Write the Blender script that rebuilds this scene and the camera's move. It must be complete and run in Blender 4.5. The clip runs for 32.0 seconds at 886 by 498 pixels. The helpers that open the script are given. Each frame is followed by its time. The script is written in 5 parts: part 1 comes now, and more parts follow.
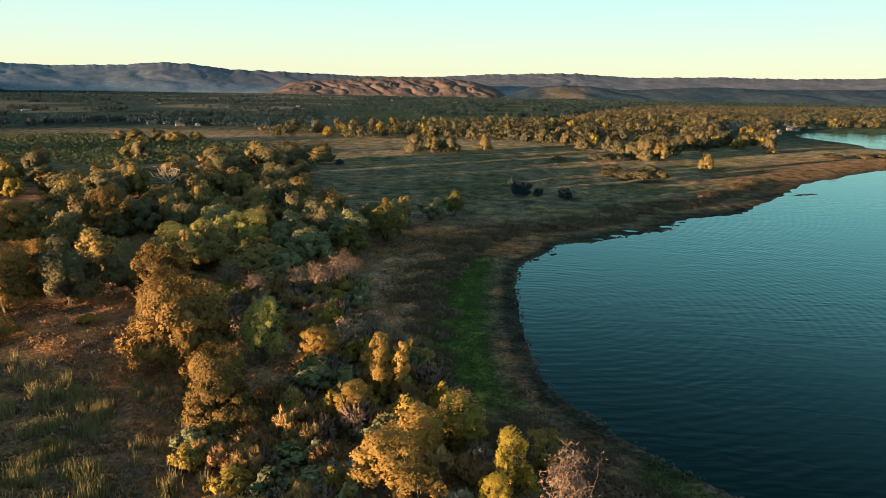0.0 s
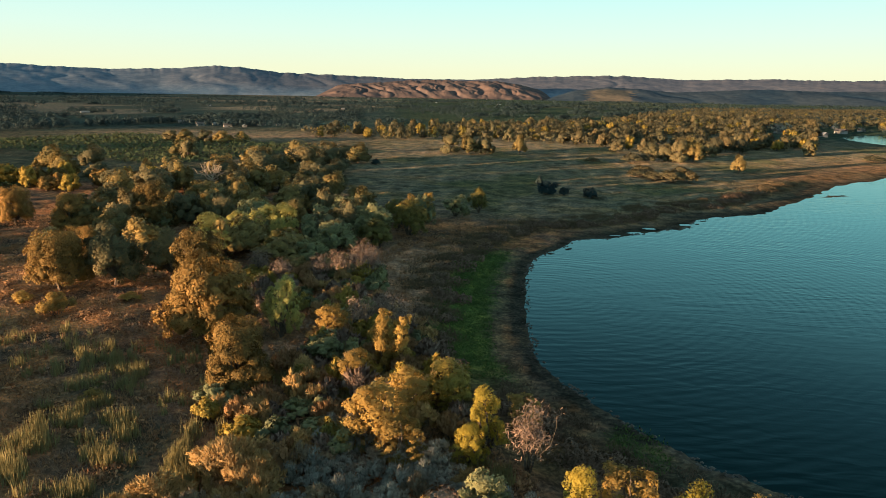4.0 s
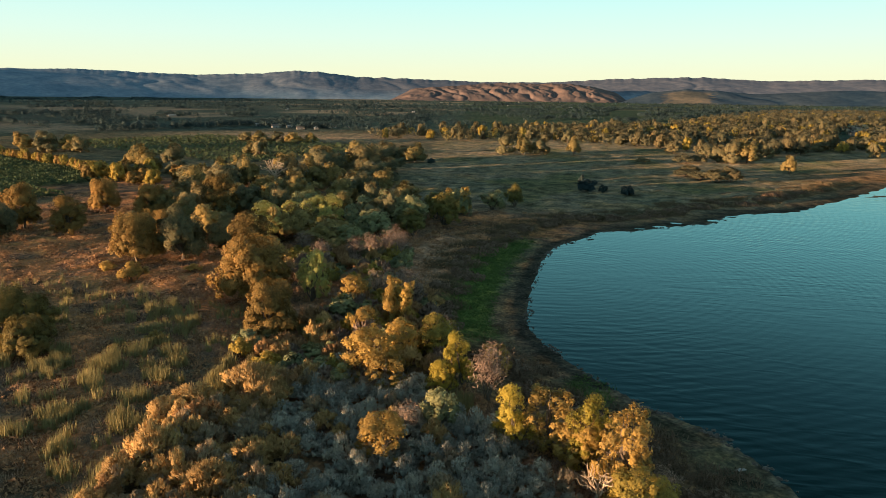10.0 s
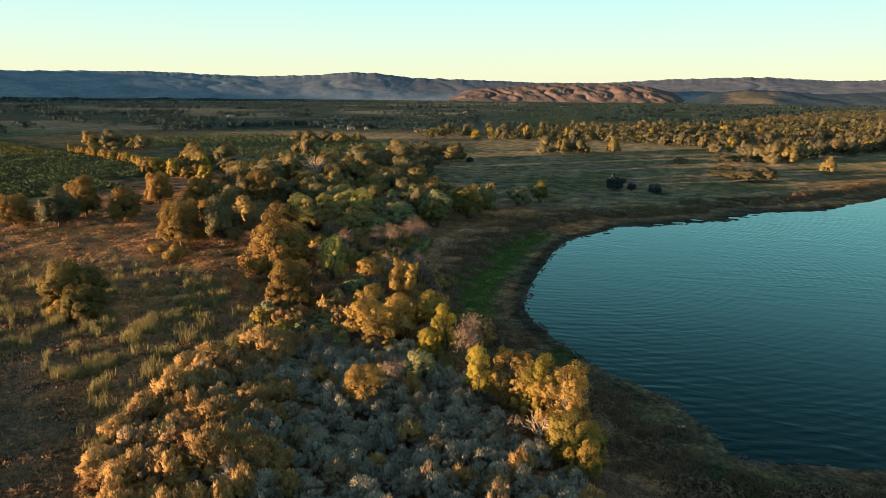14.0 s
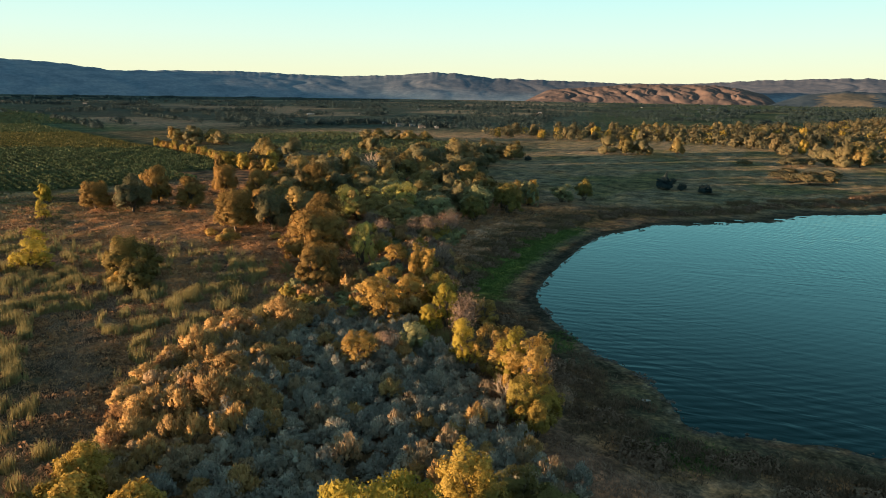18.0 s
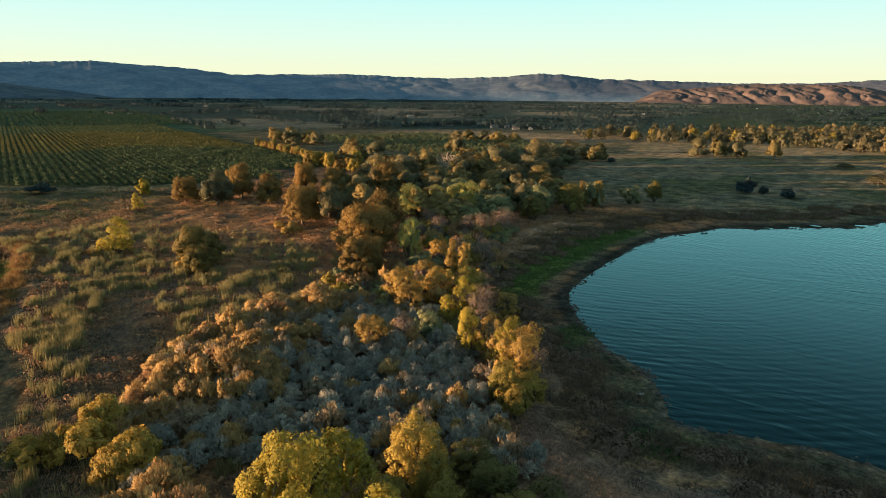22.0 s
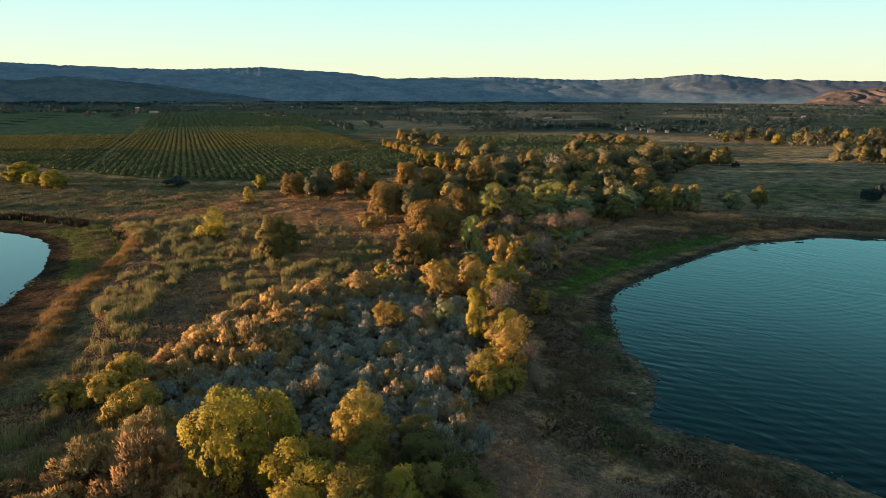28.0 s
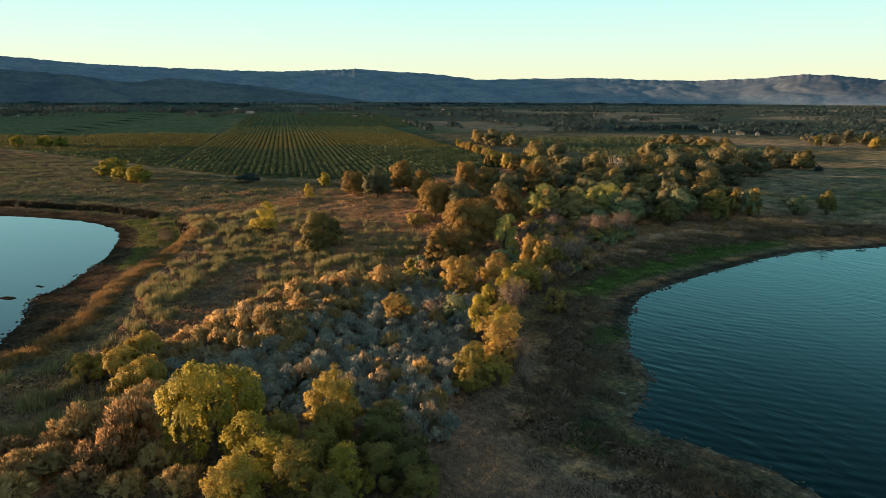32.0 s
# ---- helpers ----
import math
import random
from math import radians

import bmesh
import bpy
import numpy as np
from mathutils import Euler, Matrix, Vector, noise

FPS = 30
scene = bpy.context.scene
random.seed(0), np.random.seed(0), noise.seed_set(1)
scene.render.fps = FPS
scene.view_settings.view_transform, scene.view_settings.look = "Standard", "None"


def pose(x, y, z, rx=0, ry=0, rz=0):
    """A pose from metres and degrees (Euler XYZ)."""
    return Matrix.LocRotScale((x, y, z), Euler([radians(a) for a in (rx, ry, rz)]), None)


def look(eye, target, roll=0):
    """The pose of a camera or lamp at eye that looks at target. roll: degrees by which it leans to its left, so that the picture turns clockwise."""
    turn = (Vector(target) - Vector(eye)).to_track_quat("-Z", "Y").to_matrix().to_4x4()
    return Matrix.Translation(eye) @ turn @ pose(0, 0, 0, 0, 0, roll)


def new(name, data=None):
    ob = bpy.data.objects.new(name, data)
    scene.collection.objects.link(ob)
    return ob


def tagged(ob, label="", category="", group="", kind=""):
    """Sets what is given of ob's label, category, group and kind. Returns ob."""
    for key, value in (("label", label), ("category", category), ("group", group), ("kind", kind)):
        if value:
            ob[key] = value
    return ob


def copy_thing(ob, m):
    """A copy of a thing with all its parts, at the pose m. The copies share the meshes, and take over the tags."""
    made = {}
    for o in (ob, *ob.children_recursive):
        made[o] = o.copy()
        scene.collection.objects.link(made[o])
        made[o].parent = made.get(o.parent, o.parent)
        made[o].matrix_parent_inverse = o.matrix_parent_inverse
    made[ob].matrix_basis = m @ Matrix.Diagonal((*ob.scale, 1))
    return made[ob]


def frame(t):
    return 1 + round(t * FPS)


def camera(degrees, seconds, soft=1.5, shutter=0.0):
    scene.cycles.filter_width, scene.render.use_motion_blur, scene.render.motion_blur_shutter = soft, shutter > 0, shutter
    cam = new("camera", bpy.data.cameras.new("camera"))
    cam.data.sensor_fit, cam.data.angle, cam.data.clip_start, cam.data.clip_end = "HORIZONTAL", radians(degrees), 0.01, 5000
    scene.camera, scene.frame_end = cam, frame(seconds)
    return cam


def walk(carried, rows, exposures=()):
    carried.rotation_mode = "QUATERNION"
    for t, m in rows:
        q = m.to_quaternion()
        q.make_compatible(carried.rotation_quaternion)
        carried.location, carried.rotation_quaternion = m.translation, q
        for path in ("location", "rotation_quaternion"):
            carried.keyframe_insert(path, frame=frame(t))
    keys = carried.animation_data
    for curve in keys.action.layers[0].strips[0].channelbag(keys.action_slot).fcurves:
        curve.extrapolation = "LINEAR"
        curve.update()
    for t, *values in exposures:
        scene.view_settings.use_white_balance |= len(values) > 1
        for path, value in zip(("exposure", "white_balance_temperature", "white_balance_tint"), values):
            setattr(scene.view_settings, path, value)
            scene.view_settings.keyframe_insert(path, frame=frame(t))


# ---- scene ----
# ---- camera and its way ----
cam = camera(64.3, 32.0, 0.7)


def view(x, y, z, yaw, pitch, roll):
    """Camera pose: yaw to the left from +y, pitch upwards, roll; degrees."""
    return pose(x, y, z, 90 + pitch, 0, yaw) @ pose(0, 0, 0, 0, 0, roll)


PATH = [
    (0, view(0.00, 0.00, 35.00, 0.000, -12.668, 0.991)),
    (1, view(1.41, -2.00, 34.96, 0.867, -12.623, 1.007)),
    (2, view(2.82, -4.03, 34.93, 1.761, -12.585, 1.007)),
    (3, view(4.25, -6.11, 34.89, 2.700, -12.556, 0.982)),
    (4, view(5.72, -8.33, 34.83, 3.676, -12.525, 0.940)),
    (5, view(7.31, -10.74, 34.74, 4.671, -12.479, 0.894)),
    (6, view(9.02, -13.23, 34.67, 5.653, -12.434, 0.839)),
    (7, view(10.88, -15.70, 34.68, 6.606, -12.402, 0.772)),
    (8, view(12.89, -18.17, 34.72, 7.585, -12.383, 0.709)),
    (9, view(15.05, -20.69, 34.75, 8.636, -12.369, 0.666)),
    (10, view(17.31, -23.14, 34.75, 9.700, -12.353, 0.622)),
    (11, view(19.64, -25.39, 34.71, 10.722, -12.329, 0.562)),
    (12, view(22.08, -27.60, 34.67, 11.774, -12.312, 0.510)),
    (13, view(24.68, -29.89, 34.68, 12.937, -12.315, 0.497)),
    (14, view(27.39, -32.12, 34.70, 14.191, -12.332, 0.533)),
    (15, view(30.19, -34.10, 34.70, 15.519, -12.353, 0.617)),
    (16, view(33.15, -35.71, 34.65, 16.993, -12.370, 0.717)),
    (17, view(36.35, -36.91, 34.57, 18.687, -12.378, 0.795)),
    (18, view(39.65, -37.69, 34.49, 20.559, -12.383, 0.831)),
    (19, view(42.93, -38.09, 34.46, 22.556, -12.387, 0.814)),
    (20, view(46.18, -38.16, 34.47, 24.662, -12.384, 0.754)),
    (21, view(49.41, -37.96, 34.51, 26.865, -12.369, 0.661)),
    (22, view(52.63, -37.58, 34.56, 29.115, -12.347, 0.540)),
    (23, view(55.79, -37.07, 34.59, 31.348, -12.325, 0.398)),
    (24, view(58.81, -36.32, 34.61, 33.475, -12.307, 0.281)),
    (25, view(61.62, -35.26, 34.63, 35.435, -12.294, 0.227)),
    (26, view(64.29, -34.03, 34.61, 37.305, -12.279, 0.219)),
    (27, view(66.91, -32.82, 34.53, 39.181, -12.255, 0.230)),
    (28, view(69.53, -31.56, 34.44, 41.083, -12.233, 0.241)),
    (29, view(72.16, -30.14, 34.40, 43.000, -12.223, 0.245)),
    (30, view(74.70, -28.63, 34.38, 44.875, -12.214, 0.247)),
    (31, view(77.06, -27.12, 34.34, 46.656, -12.195, 0.255)),
    (32, view(79.33, -25.62, 34.27, 48.381, -12.169, 0.267)),
]
walk(cam, PATH, exposures=[(0, 1.76), (32, 1.76)])

# ---- sky and sun: clear evening, sun low over the pond's far side ----
SUN_BEARING, SUN_HEIGHT = -127.0, 3.2
world = bpy.data.worlds.new("evening_sky")
scene.world = world
world.use_nodes = True
wn, wl = world.node_tree.nodes, world.node_tree.links
wn.clear()
sky = wn.new("ShaderNodeTexSky")
sky.sky_type = "NISHITA"
sky.sun_disc = False
sky.sun_elevation = radians(SUN_HEIGHT)
sky.sun_rotation = radians(SUN_BEARING)
sky.air_density, sky.dust_density, sky.ozone_density = 1.0, 0.5, 1.5
# the clear evening sky pales from teal overhead to straw yellow on the horizon
tex = wn.new("ShaderNodeTexCoord")
sep = wn.new("ShaderNodeSeparateXYZ")
wl.new(tex.outputs["Generated"], sep.inputs[0])
rise = wn.new("ShaderNodeValToRGB")
SKY_TONES = [(0.0, (0.92, 0.93, 0.61)), (0.03, (0.90, 0.96, 0.69)), (0.075, (0.76, 0.98, 0.86)), (0.14, (0.56, 0.97, 0.96)), (0.26, (0.43, 0.8, 0.87)), (0.36, (0.2, 0.42, 0.51)), (0.5, (0.07, 0.2, 0.25)), (0.62, (0.2, 0.3, 0.335)), (1.0, (0.3, 0.4, 0.44))]
while len(rise.color_ramp.elements) < len(SKY_TONES):
    rise.color_ramp.elements.new(0.5)
for e, (p, c) in zip(rise.color_ramp.elements, SKY_TONES):
    e.position, e.color = p, (*c, 1)
wl.new(sep.outputs["Z"], rise.inputs[0])
tone = wn.new("ShaderNodeMix")
tone.data_type, tone.blend_type = "RGBA", "ADD"
tone.inputs[0].default_value = 0.08
gain = wn.new("ShaderNodeMix")
gain.data_type, gain.blend_type = "RGBA", "MULTIPLY"
gain.inputs[0].default_value = 1.0
gain.inputs[7].default_value = (3.1, 3.1, 3.1, 1)
wl.new(rise.outputs[0], gain.inputs[6])
wl.new(gain.outputs[2], tone.inputs[6])
wl.new(sky.outputs[0], tone.inputs[7])
back = wn.new("ShaderNodeBackground")
back.inputs[1].default_value = 0.0925
wout = wn.new("ShaderNodeOutputWorld")
wl.new(tone.outputs[2], back.inputs[0])
wl.new(back.outputs[0], wout.inputs[0])

lamp = bpy.data.lights.new("sun", "SUN")
lamp.energy, lamp.angle, lamp.color = 5.0, radians(0.6), (1.0, 0.59, 0.315)
sun = new("sun", lamp)
sb, sh = radians(SUN_BEARING), radians(SUN_HEIGHT)
sun.matrix_world = look((math.sin(sb) * math.cos(sh) * 900, math.cos(sb) * math.cos(sh) * 900, math.sin(sh) * 900), (0, 0, 0))


# ---- materials ----
def material(name):
    m = bpy.data.materials.new(name)
    m.use_nodes = True
    m.node_tree.nodes.clear()
    n, l = m.node_tree.nodes, m.node_tree.links
    out = n.new("ShaderNodeOutputMaterial")
    return m, n, l, out


def ramp(n, l, source, stops):
    r = n.new("ShaderNodeValToRGB")
    while len(r.color_ramp.elements) < len(stops):
        r.color_ramp.elements.new(0.5)
    for e, (p, c) in zip(r.color_ramp.elements, stops):
        e.position, e.color = p, (*c, 1)
    l.new(source, r.inputs[0])
    return r.outputs[0]


def grain(n, l, scale, detail=4.0, rough=0.6, stretch=None, coords="Object", twist=0.0):
    tc = n.new("ShaderNodeTexCoord")
    src = tc.outputs[coords]
    if stretch:
        mp = n.new("ShaderNodeMapping")
        mp.inputs["Scale"].default_value = stretch[:3]
        if len(stretch) > 3:
            mp.inputs["Rotation"].default_value = (0, 0, radians(stretch[3]))
        l.new(src, mp.inputs[0])
        src = mp.outputs[0]
    t = n.new("ShaderNodeTexNoise")
    t.inputs["Scale"].default_value, t.inputs["Detail"].default_value, t.inputs["Roughness"].default_value = scale, detail, rough
    t.inputs["Distortion"].default_value = twist
    l.new(src, t.inputs["Vector"])
    return t.outputs["Fac"]


def blend(n, l, kind, fac, a, b):
    m = n.new("ShaderNodeMix")
    m.data_type, m.blend_type = "RGBA", kind
    for socket, value in ((m.inputs[0], fac), (m.inputs[6], a), (m.inputs[7], b)):
        if hasattr(value, "links"):
            l.new(value, socket)
        elif isinstance(value, tuple):
            socket.default_value = (*value, 1)
        else:
            socket.default_value = value
    return m.outputs[2]


def leaf_material(name, tones, through_light=0.3, spread=0.28, rough=0.6):
    """Leaves: each leaf and each plant takes its own tone."""
    m, n, l, out = material(name)
    geo, info = n.new("ShaderNodeNewGeometry"), n.new("ShaderNodeObjectInfo")
    clump = grain(n, l, 0.7, 4.0)
    mix = n.new("ShaderNodeMath")
    mix.operation = "MULTIPLY_ADD"
    l.new(geo.outputs["Random Per Island"], mix.inputs[0])
    mix.inputs[1].default_value = spread
    add = n.new("ShaderNodeMath")
    add.operation = "MULTIPLY_ADD"
    l.new(info.outputs["Random"], add.inputs[0])
    add.inputs[1].default_value = 0.4
    off = n.new("ShaderNodeMath")
    off.operation = "MULTIPLY_ADD"
    l.new(clump, off.inputs[0])
    off.inputs[1].default_value, off.inputs[2].default_value = 1.1, -0.25 - spread / 2
    l.new(off.outputs[0], add.inputs[2])
    l.new(add.outputs[0], mix.inputs[2])
    k = len(tones)
    col = ramp(n, l, mix.outputs[0], [(0.1 + 0.8 * i / (k - 1), c) for i, c in enumerate(tones)])
    p = n.new("ShaderNodeBsdfPrincipled")
    p.inputs["Roughness"].default_value = rough
    p.inputs["Specular IOR Level"].default_value = 0.08
    tr = n.new("ShaderNodeBsdfTranslucent")
    l.new(col, p.inputs["Base Color"])
    l.new(col, tr.inputs[0])
    sh = n.new("ShaderNodeMixShader")
    sh.inputs[0].default_value = through_light
    l.new(p.outputs[0], sh.inputs[1])
    l.new(tr.outputs[0], sh.inputs[2])
    l.new(sh.outputs[0], out.inputs[0])
    return m


def rough_material(name, tones, scale, bump=0.3, rough=0.85, stretch=None):
    m, n, l, out = material(name)
    g = grain(n, l, scale, 6.0, 0.65, stretch)
    big = grain(n, l, scale * 0.13, 3.0)
    k = len(tones)
    col = ramp(n, l, g, [(0.3 + 0.4 * i / (k - 1), c) for i, c in enumerate(tones)])
    col = blend(n, l, "MULTIPLY", 0.6, col, ramp(n, l, big, [(0.3, (0.55, 0.55, 0.55)), (0.7, (1.25, 1.25, 1.25))]))
    p = n.new("ShaderNodeBsdfPrincipled")
    p.inputs["Roughness"].default_value = rough
    l.new(col, p.inputs["Base Color"])
    b = n.new("ShaderNodeBump")
    b.inputs["Strength"].default_value, b.inputs["Distance"].default_value = bump, 0.5 / scale
    l.new(g, b.inputs["Height"])
    l.new(b.outputs[0], p.inputs["Normal"])
    l.new(p.outputs[0], out.inputs[0])
    return m


OAK = leaf_material("oak_leaves", [(0.085, 0.0692, 0.03), (0.199, 0.138, 0.0485), (0.351, 0.213, 0.0693)], 0.2)
WOODS = leaf_material("woodland_leaves", [(0.0899, 0.0928, 0.0464), (0.213, 0.171, 0.0696), (0.393, 0.287, 0.104)], 0.2)
DARK_OAK = leaf_material("dark_oak_leaves", [(0.0728, 0.0836, 0.0582), (0.146, 0.139, 0.0762), (0.27, 0.207, 0.0986)], 0.2)
OLIVE_OAK = leaf_material("olive_oak_leaves", [(0.075, 0.07, 0.03), (0.165, 0.135, 0.048), (0.28, 0.205, 0.068)], 0.22)
YELLOW = leaf_material("yellow_leaves", [(0.184, 0.154, 0.06), (0.324, 0.235, 0.082), (0.443, 0.31, 0.1), (0.518, 0.384, 0.125)], 0.45)
LEMON = leaf_material("lemon_leaves", [(0.21, 0.19, 0.045), (0.37, 0.315, 0.065), (0.52, 0.43, 0.095)], 0.48)
LIME = leaf_material("yellow_green_leaves", [(0.2, 0.232, 0.105), (0.367, 0.373, 0.142), (0.567, 0.524, 0.163)], 0.45)
WILLOW = leaf_material("willow_leaves", [(0.122, 0.143, 0.0874), (0.201, 0.224, 0.123), (0.35, 0.342, 0.162)], 0.25)
OLIVE = leaf_material("olive_leaves", [(0.137, 0.132, 0.0433), (0.294, 0.237, 0.0608), (0.483, 0.358, 0.0878)])
GOLD_OLIVE = leaf_material("gold_olive_leaves", [(0.16, 0.13, 0.042), (0.34, 0.25, 0.062), (0.5, 0.36, 0.085)], 0.28)
TAN = leaf_material("tan_twigs", [(0.341, 0.241, 0.123), (0.572, 0.401, 0.182), (0.748, 0.535, 0.241)], 0.48)
GREY = leaf_material("grey_scrub_leaves", [(0.219, 0.246, 0.233), (0.428, 0.439, 0.388), (0.68, 0.613, 0.483)], 0.48)
SCRUB = leaf_material("dry_scrub_twigs", [(0.254, 0.229, 0.182), (0.439, 0.355, 0.242), (0.67, 0.492, 0.297)], 0.48)
RUST = leaf_material("rusty_twigs", [(0.28, 0.175, 0.095), (0.44, 0.28, 0.145), (0.58, 0.39, 0.2)], 0.48)
REED = leaf_material("reed_blades", [(0.173, 0.165, 0.081), (0.292, 0.255, 0.117), (0.432, 0.335, 0.153)], 0.3)
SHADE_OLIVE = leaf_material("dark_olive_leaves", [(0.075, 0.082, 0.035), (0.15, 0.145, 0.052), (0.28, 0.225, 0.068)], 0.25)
BARE = leaf_material("bare_twigs", [(0.17, 0.128, 0.105), (0.26, 0.195, 0.155), (0.36, 0.27, 0.205)], 0.15)
STRAW = leaf_material("dry_grass_blades", [(0.207, 0.121, 0.075), (0.356, 0.209, 0.115), (0.529, 0.33, 0.17)], 0.25)
VINE = leaf_material("vine_leaves", [(0.042, 0.072, 0.04), (0.07, 0.1, 0.05), (0.115, 0.128, 0.056)], 0.25)
# vine leaves with the low sun put into their colour
SUNLIT_VINE = leaf_material("sunlit_vine_leaves", [(0.055, 0.072, 0.03), (0.135, 0.128, 0.045), (0.25, 0.2, 0.068)], 0.3)
SEDGE = leaf_material("sedge_blades", [(0.075, 0.066, 0.042), (0.14, 0.112, 0.07), (0.23, 0.168, 0.105)], 0.2)
MEADOW = leaf_material("meadow_blades", [(0.075, 0.08, 0.055), (0.12, 0.12, 0.08), (0.18, 0.165, 0.11)], 0.25)
FOREST = leaf_material("forest_leaves", [(0.0473, 0.055, 0.0412), (0.105, 0.101, 0.0592), (0.221, 0.171, 0.085)], 0.2)
# leaves whose dark blue tone has shade and distance haze put in
FARWOOD = leaf_material("hazy_shade_leaves", [(0.018, 0.038, 0.048), (0.03, 0.054, 0.06), (0.05, 0.07, 0.066)], 0.15)
BARK = rough_material("bark", [(0.05, 0.04, 0.03), (0.10, 0.08, 0.06), (0.17, 0.14, 0.11)], 6.0, 0.6, 0.9, (1, 1, 0.3))
PALE_BARK = rough_material("bleached_wood", [(0.24, 0.185, 0.13), (0.36, 0.29, 0.21), (0.46, 0.38, 0.29)], 6.0, 0.4, 0.8, (1, 1, 0.3))
WALLS = rough_material("house_paint", [(0.2, 0.2, 0.19), (0.3, 0.29, 0.28)], 1.5, 0.05, 0.7)
ROOFS = rough_material("roof_sheet", [(0.22, 0.23, 0.24), (0.4, 0.42, 0.44)], 0.8, 0.05, 0.5)
DARK_ROOFS = rough_material("shingle_roof", [(0.09, 0.08, 0.075), (0.16, 0.14, 0.13)], 2.0, 0.1, 0.85)
DOORS = rough_material("dark_joinery", [(0.04, 0.045, 0.05), (0.07, 0.075, 0.08)], 2.0, 0.05, 0.4)


def ground_material():
    m, n, l, out = material("ground_earth_and_grass")
    at = n.new("ShaderNodeAttribute")
    at.attribute_name = "cover"
    fine = grain(n, l, 1.6, 8.0, 0.7)
    mid = grain(n, l, 0.22, 5.0, 0.6)
    broad = grain(n, l, 0.035, 4.0, 0.55)
    col = blend(n, l, "MULTIPLY", 0.85, at.outputs["Color"], ramp(n, l, fine, [(0.33, (0.34, 0.34, 0.35)), (0.5, (0.95, 0.93, 0.93)), (0.66, (2.1, 1.8, 1.55))]))
    col = blend(n, l, "MULTIPLY", 0.8, col, ramp(n, l, mid, [(0.36, (0.4, 0.4, 0.4)), (0.5, (1.0, 1.0, 1.0)), (0.64, (1.85, 1.5, 1.22))]))
    col = blend(n, l, "MULTIPLY", 0.6, col, ramp(n, l, broad, [(0.35, (0.7, 0.85, 0.75)), (0.65, (1.3, 1.15, 1.05))]))
    p = n.new("ShaderNodeBsdfDiffuse")
    p.inputs["Roughness"].default_value = 0.6
    l.new(col, p.inputs["Color"])
    b = n.new("ShaderNodeBump")
    b.inputs["Strength"].default_value, b.inputs["Distance"].default_value = 0.5, 0.4
    l.new(fine, b.inputs["Height"])
    lumps = n.new("ShaderNodeBump")
    lumps.inputs["Strength"].default_value, lumps.inputs["Distance"].default_value = 0.55, 1.1
    l.new(grain(n, l, 0.55, 5.0, 0.6), lumps.inputs["Height"])
    l.new(b.outputs[0], lumps.inputs["Normal"])
    l.new(lumps.outputs[0], p.inputs["Normal"])
    l.new(p.outputs[0], out.inputs[0])
    return m


def water_material(name, body, sheen, ior, ripple=1.0):
    m, n, l, out = material(name)
    long_waves = grain(n, l, 0.3, 2.0, 0.4, (0.45, 1.25, 1, 38), twist=0.9)
    cross = grain(n, l, 0.4, 2.0, 0.4, (0.5, 1.2, 1, -24), twist=0.9)
    calm = grain(n, l, 0.02, 2.0, 0.5)
    # swell that bends round the head of the bay
    tc, mp, wave = n.new("ShaderNodeTexCoord"), n.new("ShaderNodeMapping"), n.new("ShaderNodeTexWave")
    mp.inputs["Location"].default_value = (-16, -114, 0)
    l.new(tc.outputs["Object"], mp.inputs[0])
    l.new(mp.outputs[0], wave.inputs["Vector"])
    wave.wave_type, wave.rings_direction = "RINGS", "Z"
    wave.inputs["Scale"].default_value, wave.inputs["Distortion"].default_value = 0.17, 5.5
    wave.inputs["Detail"].default_value, wave.inputs["Detail Scale"].default_value = 2.0, 0.35
    swell = n.new("ShaderNodeMath")
    swell.operation = "MULTIPLY_ADD"
    l.new(wave.outputs["Fac"], swell.inputs[0])
    swell.inputs[1].default_value = 0.17
    l.new(long_waves, swell.inputs[2])
    h = n.new("ShaderNodeMath")
    h.operation = "MULTIPLY_ADD"
    l.new(cross, h.inputs[0])
    h.inputs[1].default_value = 0.6
    l.new(swell.outputs[0], h.inputs[2])
    b = n.new("ShaderNodeBump")
    b.inputs["Distance"].default_value = 0.6
    l.new(ramp(n, l, calm, [(0.35, (0.035 * ripple,) * 3), (0.65, (0.125 * ripple,) * 3)]), b.inputs["Strength"])
    l.new(h.outputs[0], b.inputs["Height"])
    depth = n.new("ShaderNodeBsdfDiffuse")
    depth.inputs["Color"].default_value = (*body, 1)
    shine = n.new("ShaderNodeBsdfGlossy")
    shine.inputs["Color"].default_value = (*sheen, 1)
    shine.inputs["Roughness"].default_value = 0.06
    l.new(b.outputs[0], shine.inputs["Normal"])
    fr = n.new("ShaderNodeFresnel")
    fr.inputs["IOR"].default_value = ior
    l.new(b.outputs[0], fr.inputs["Normal"])
    sh = n.new("ShaderNodeMixShader")
    l.new(fr.outputs[0], sh.inputs[0])
    l.new(depth.outputs[0], sh.inputs[1])
    l.new(shine.outputs[0], sh.inputs[2])
    l.new(sh.outputs[0], out.inputs[0])
    return m


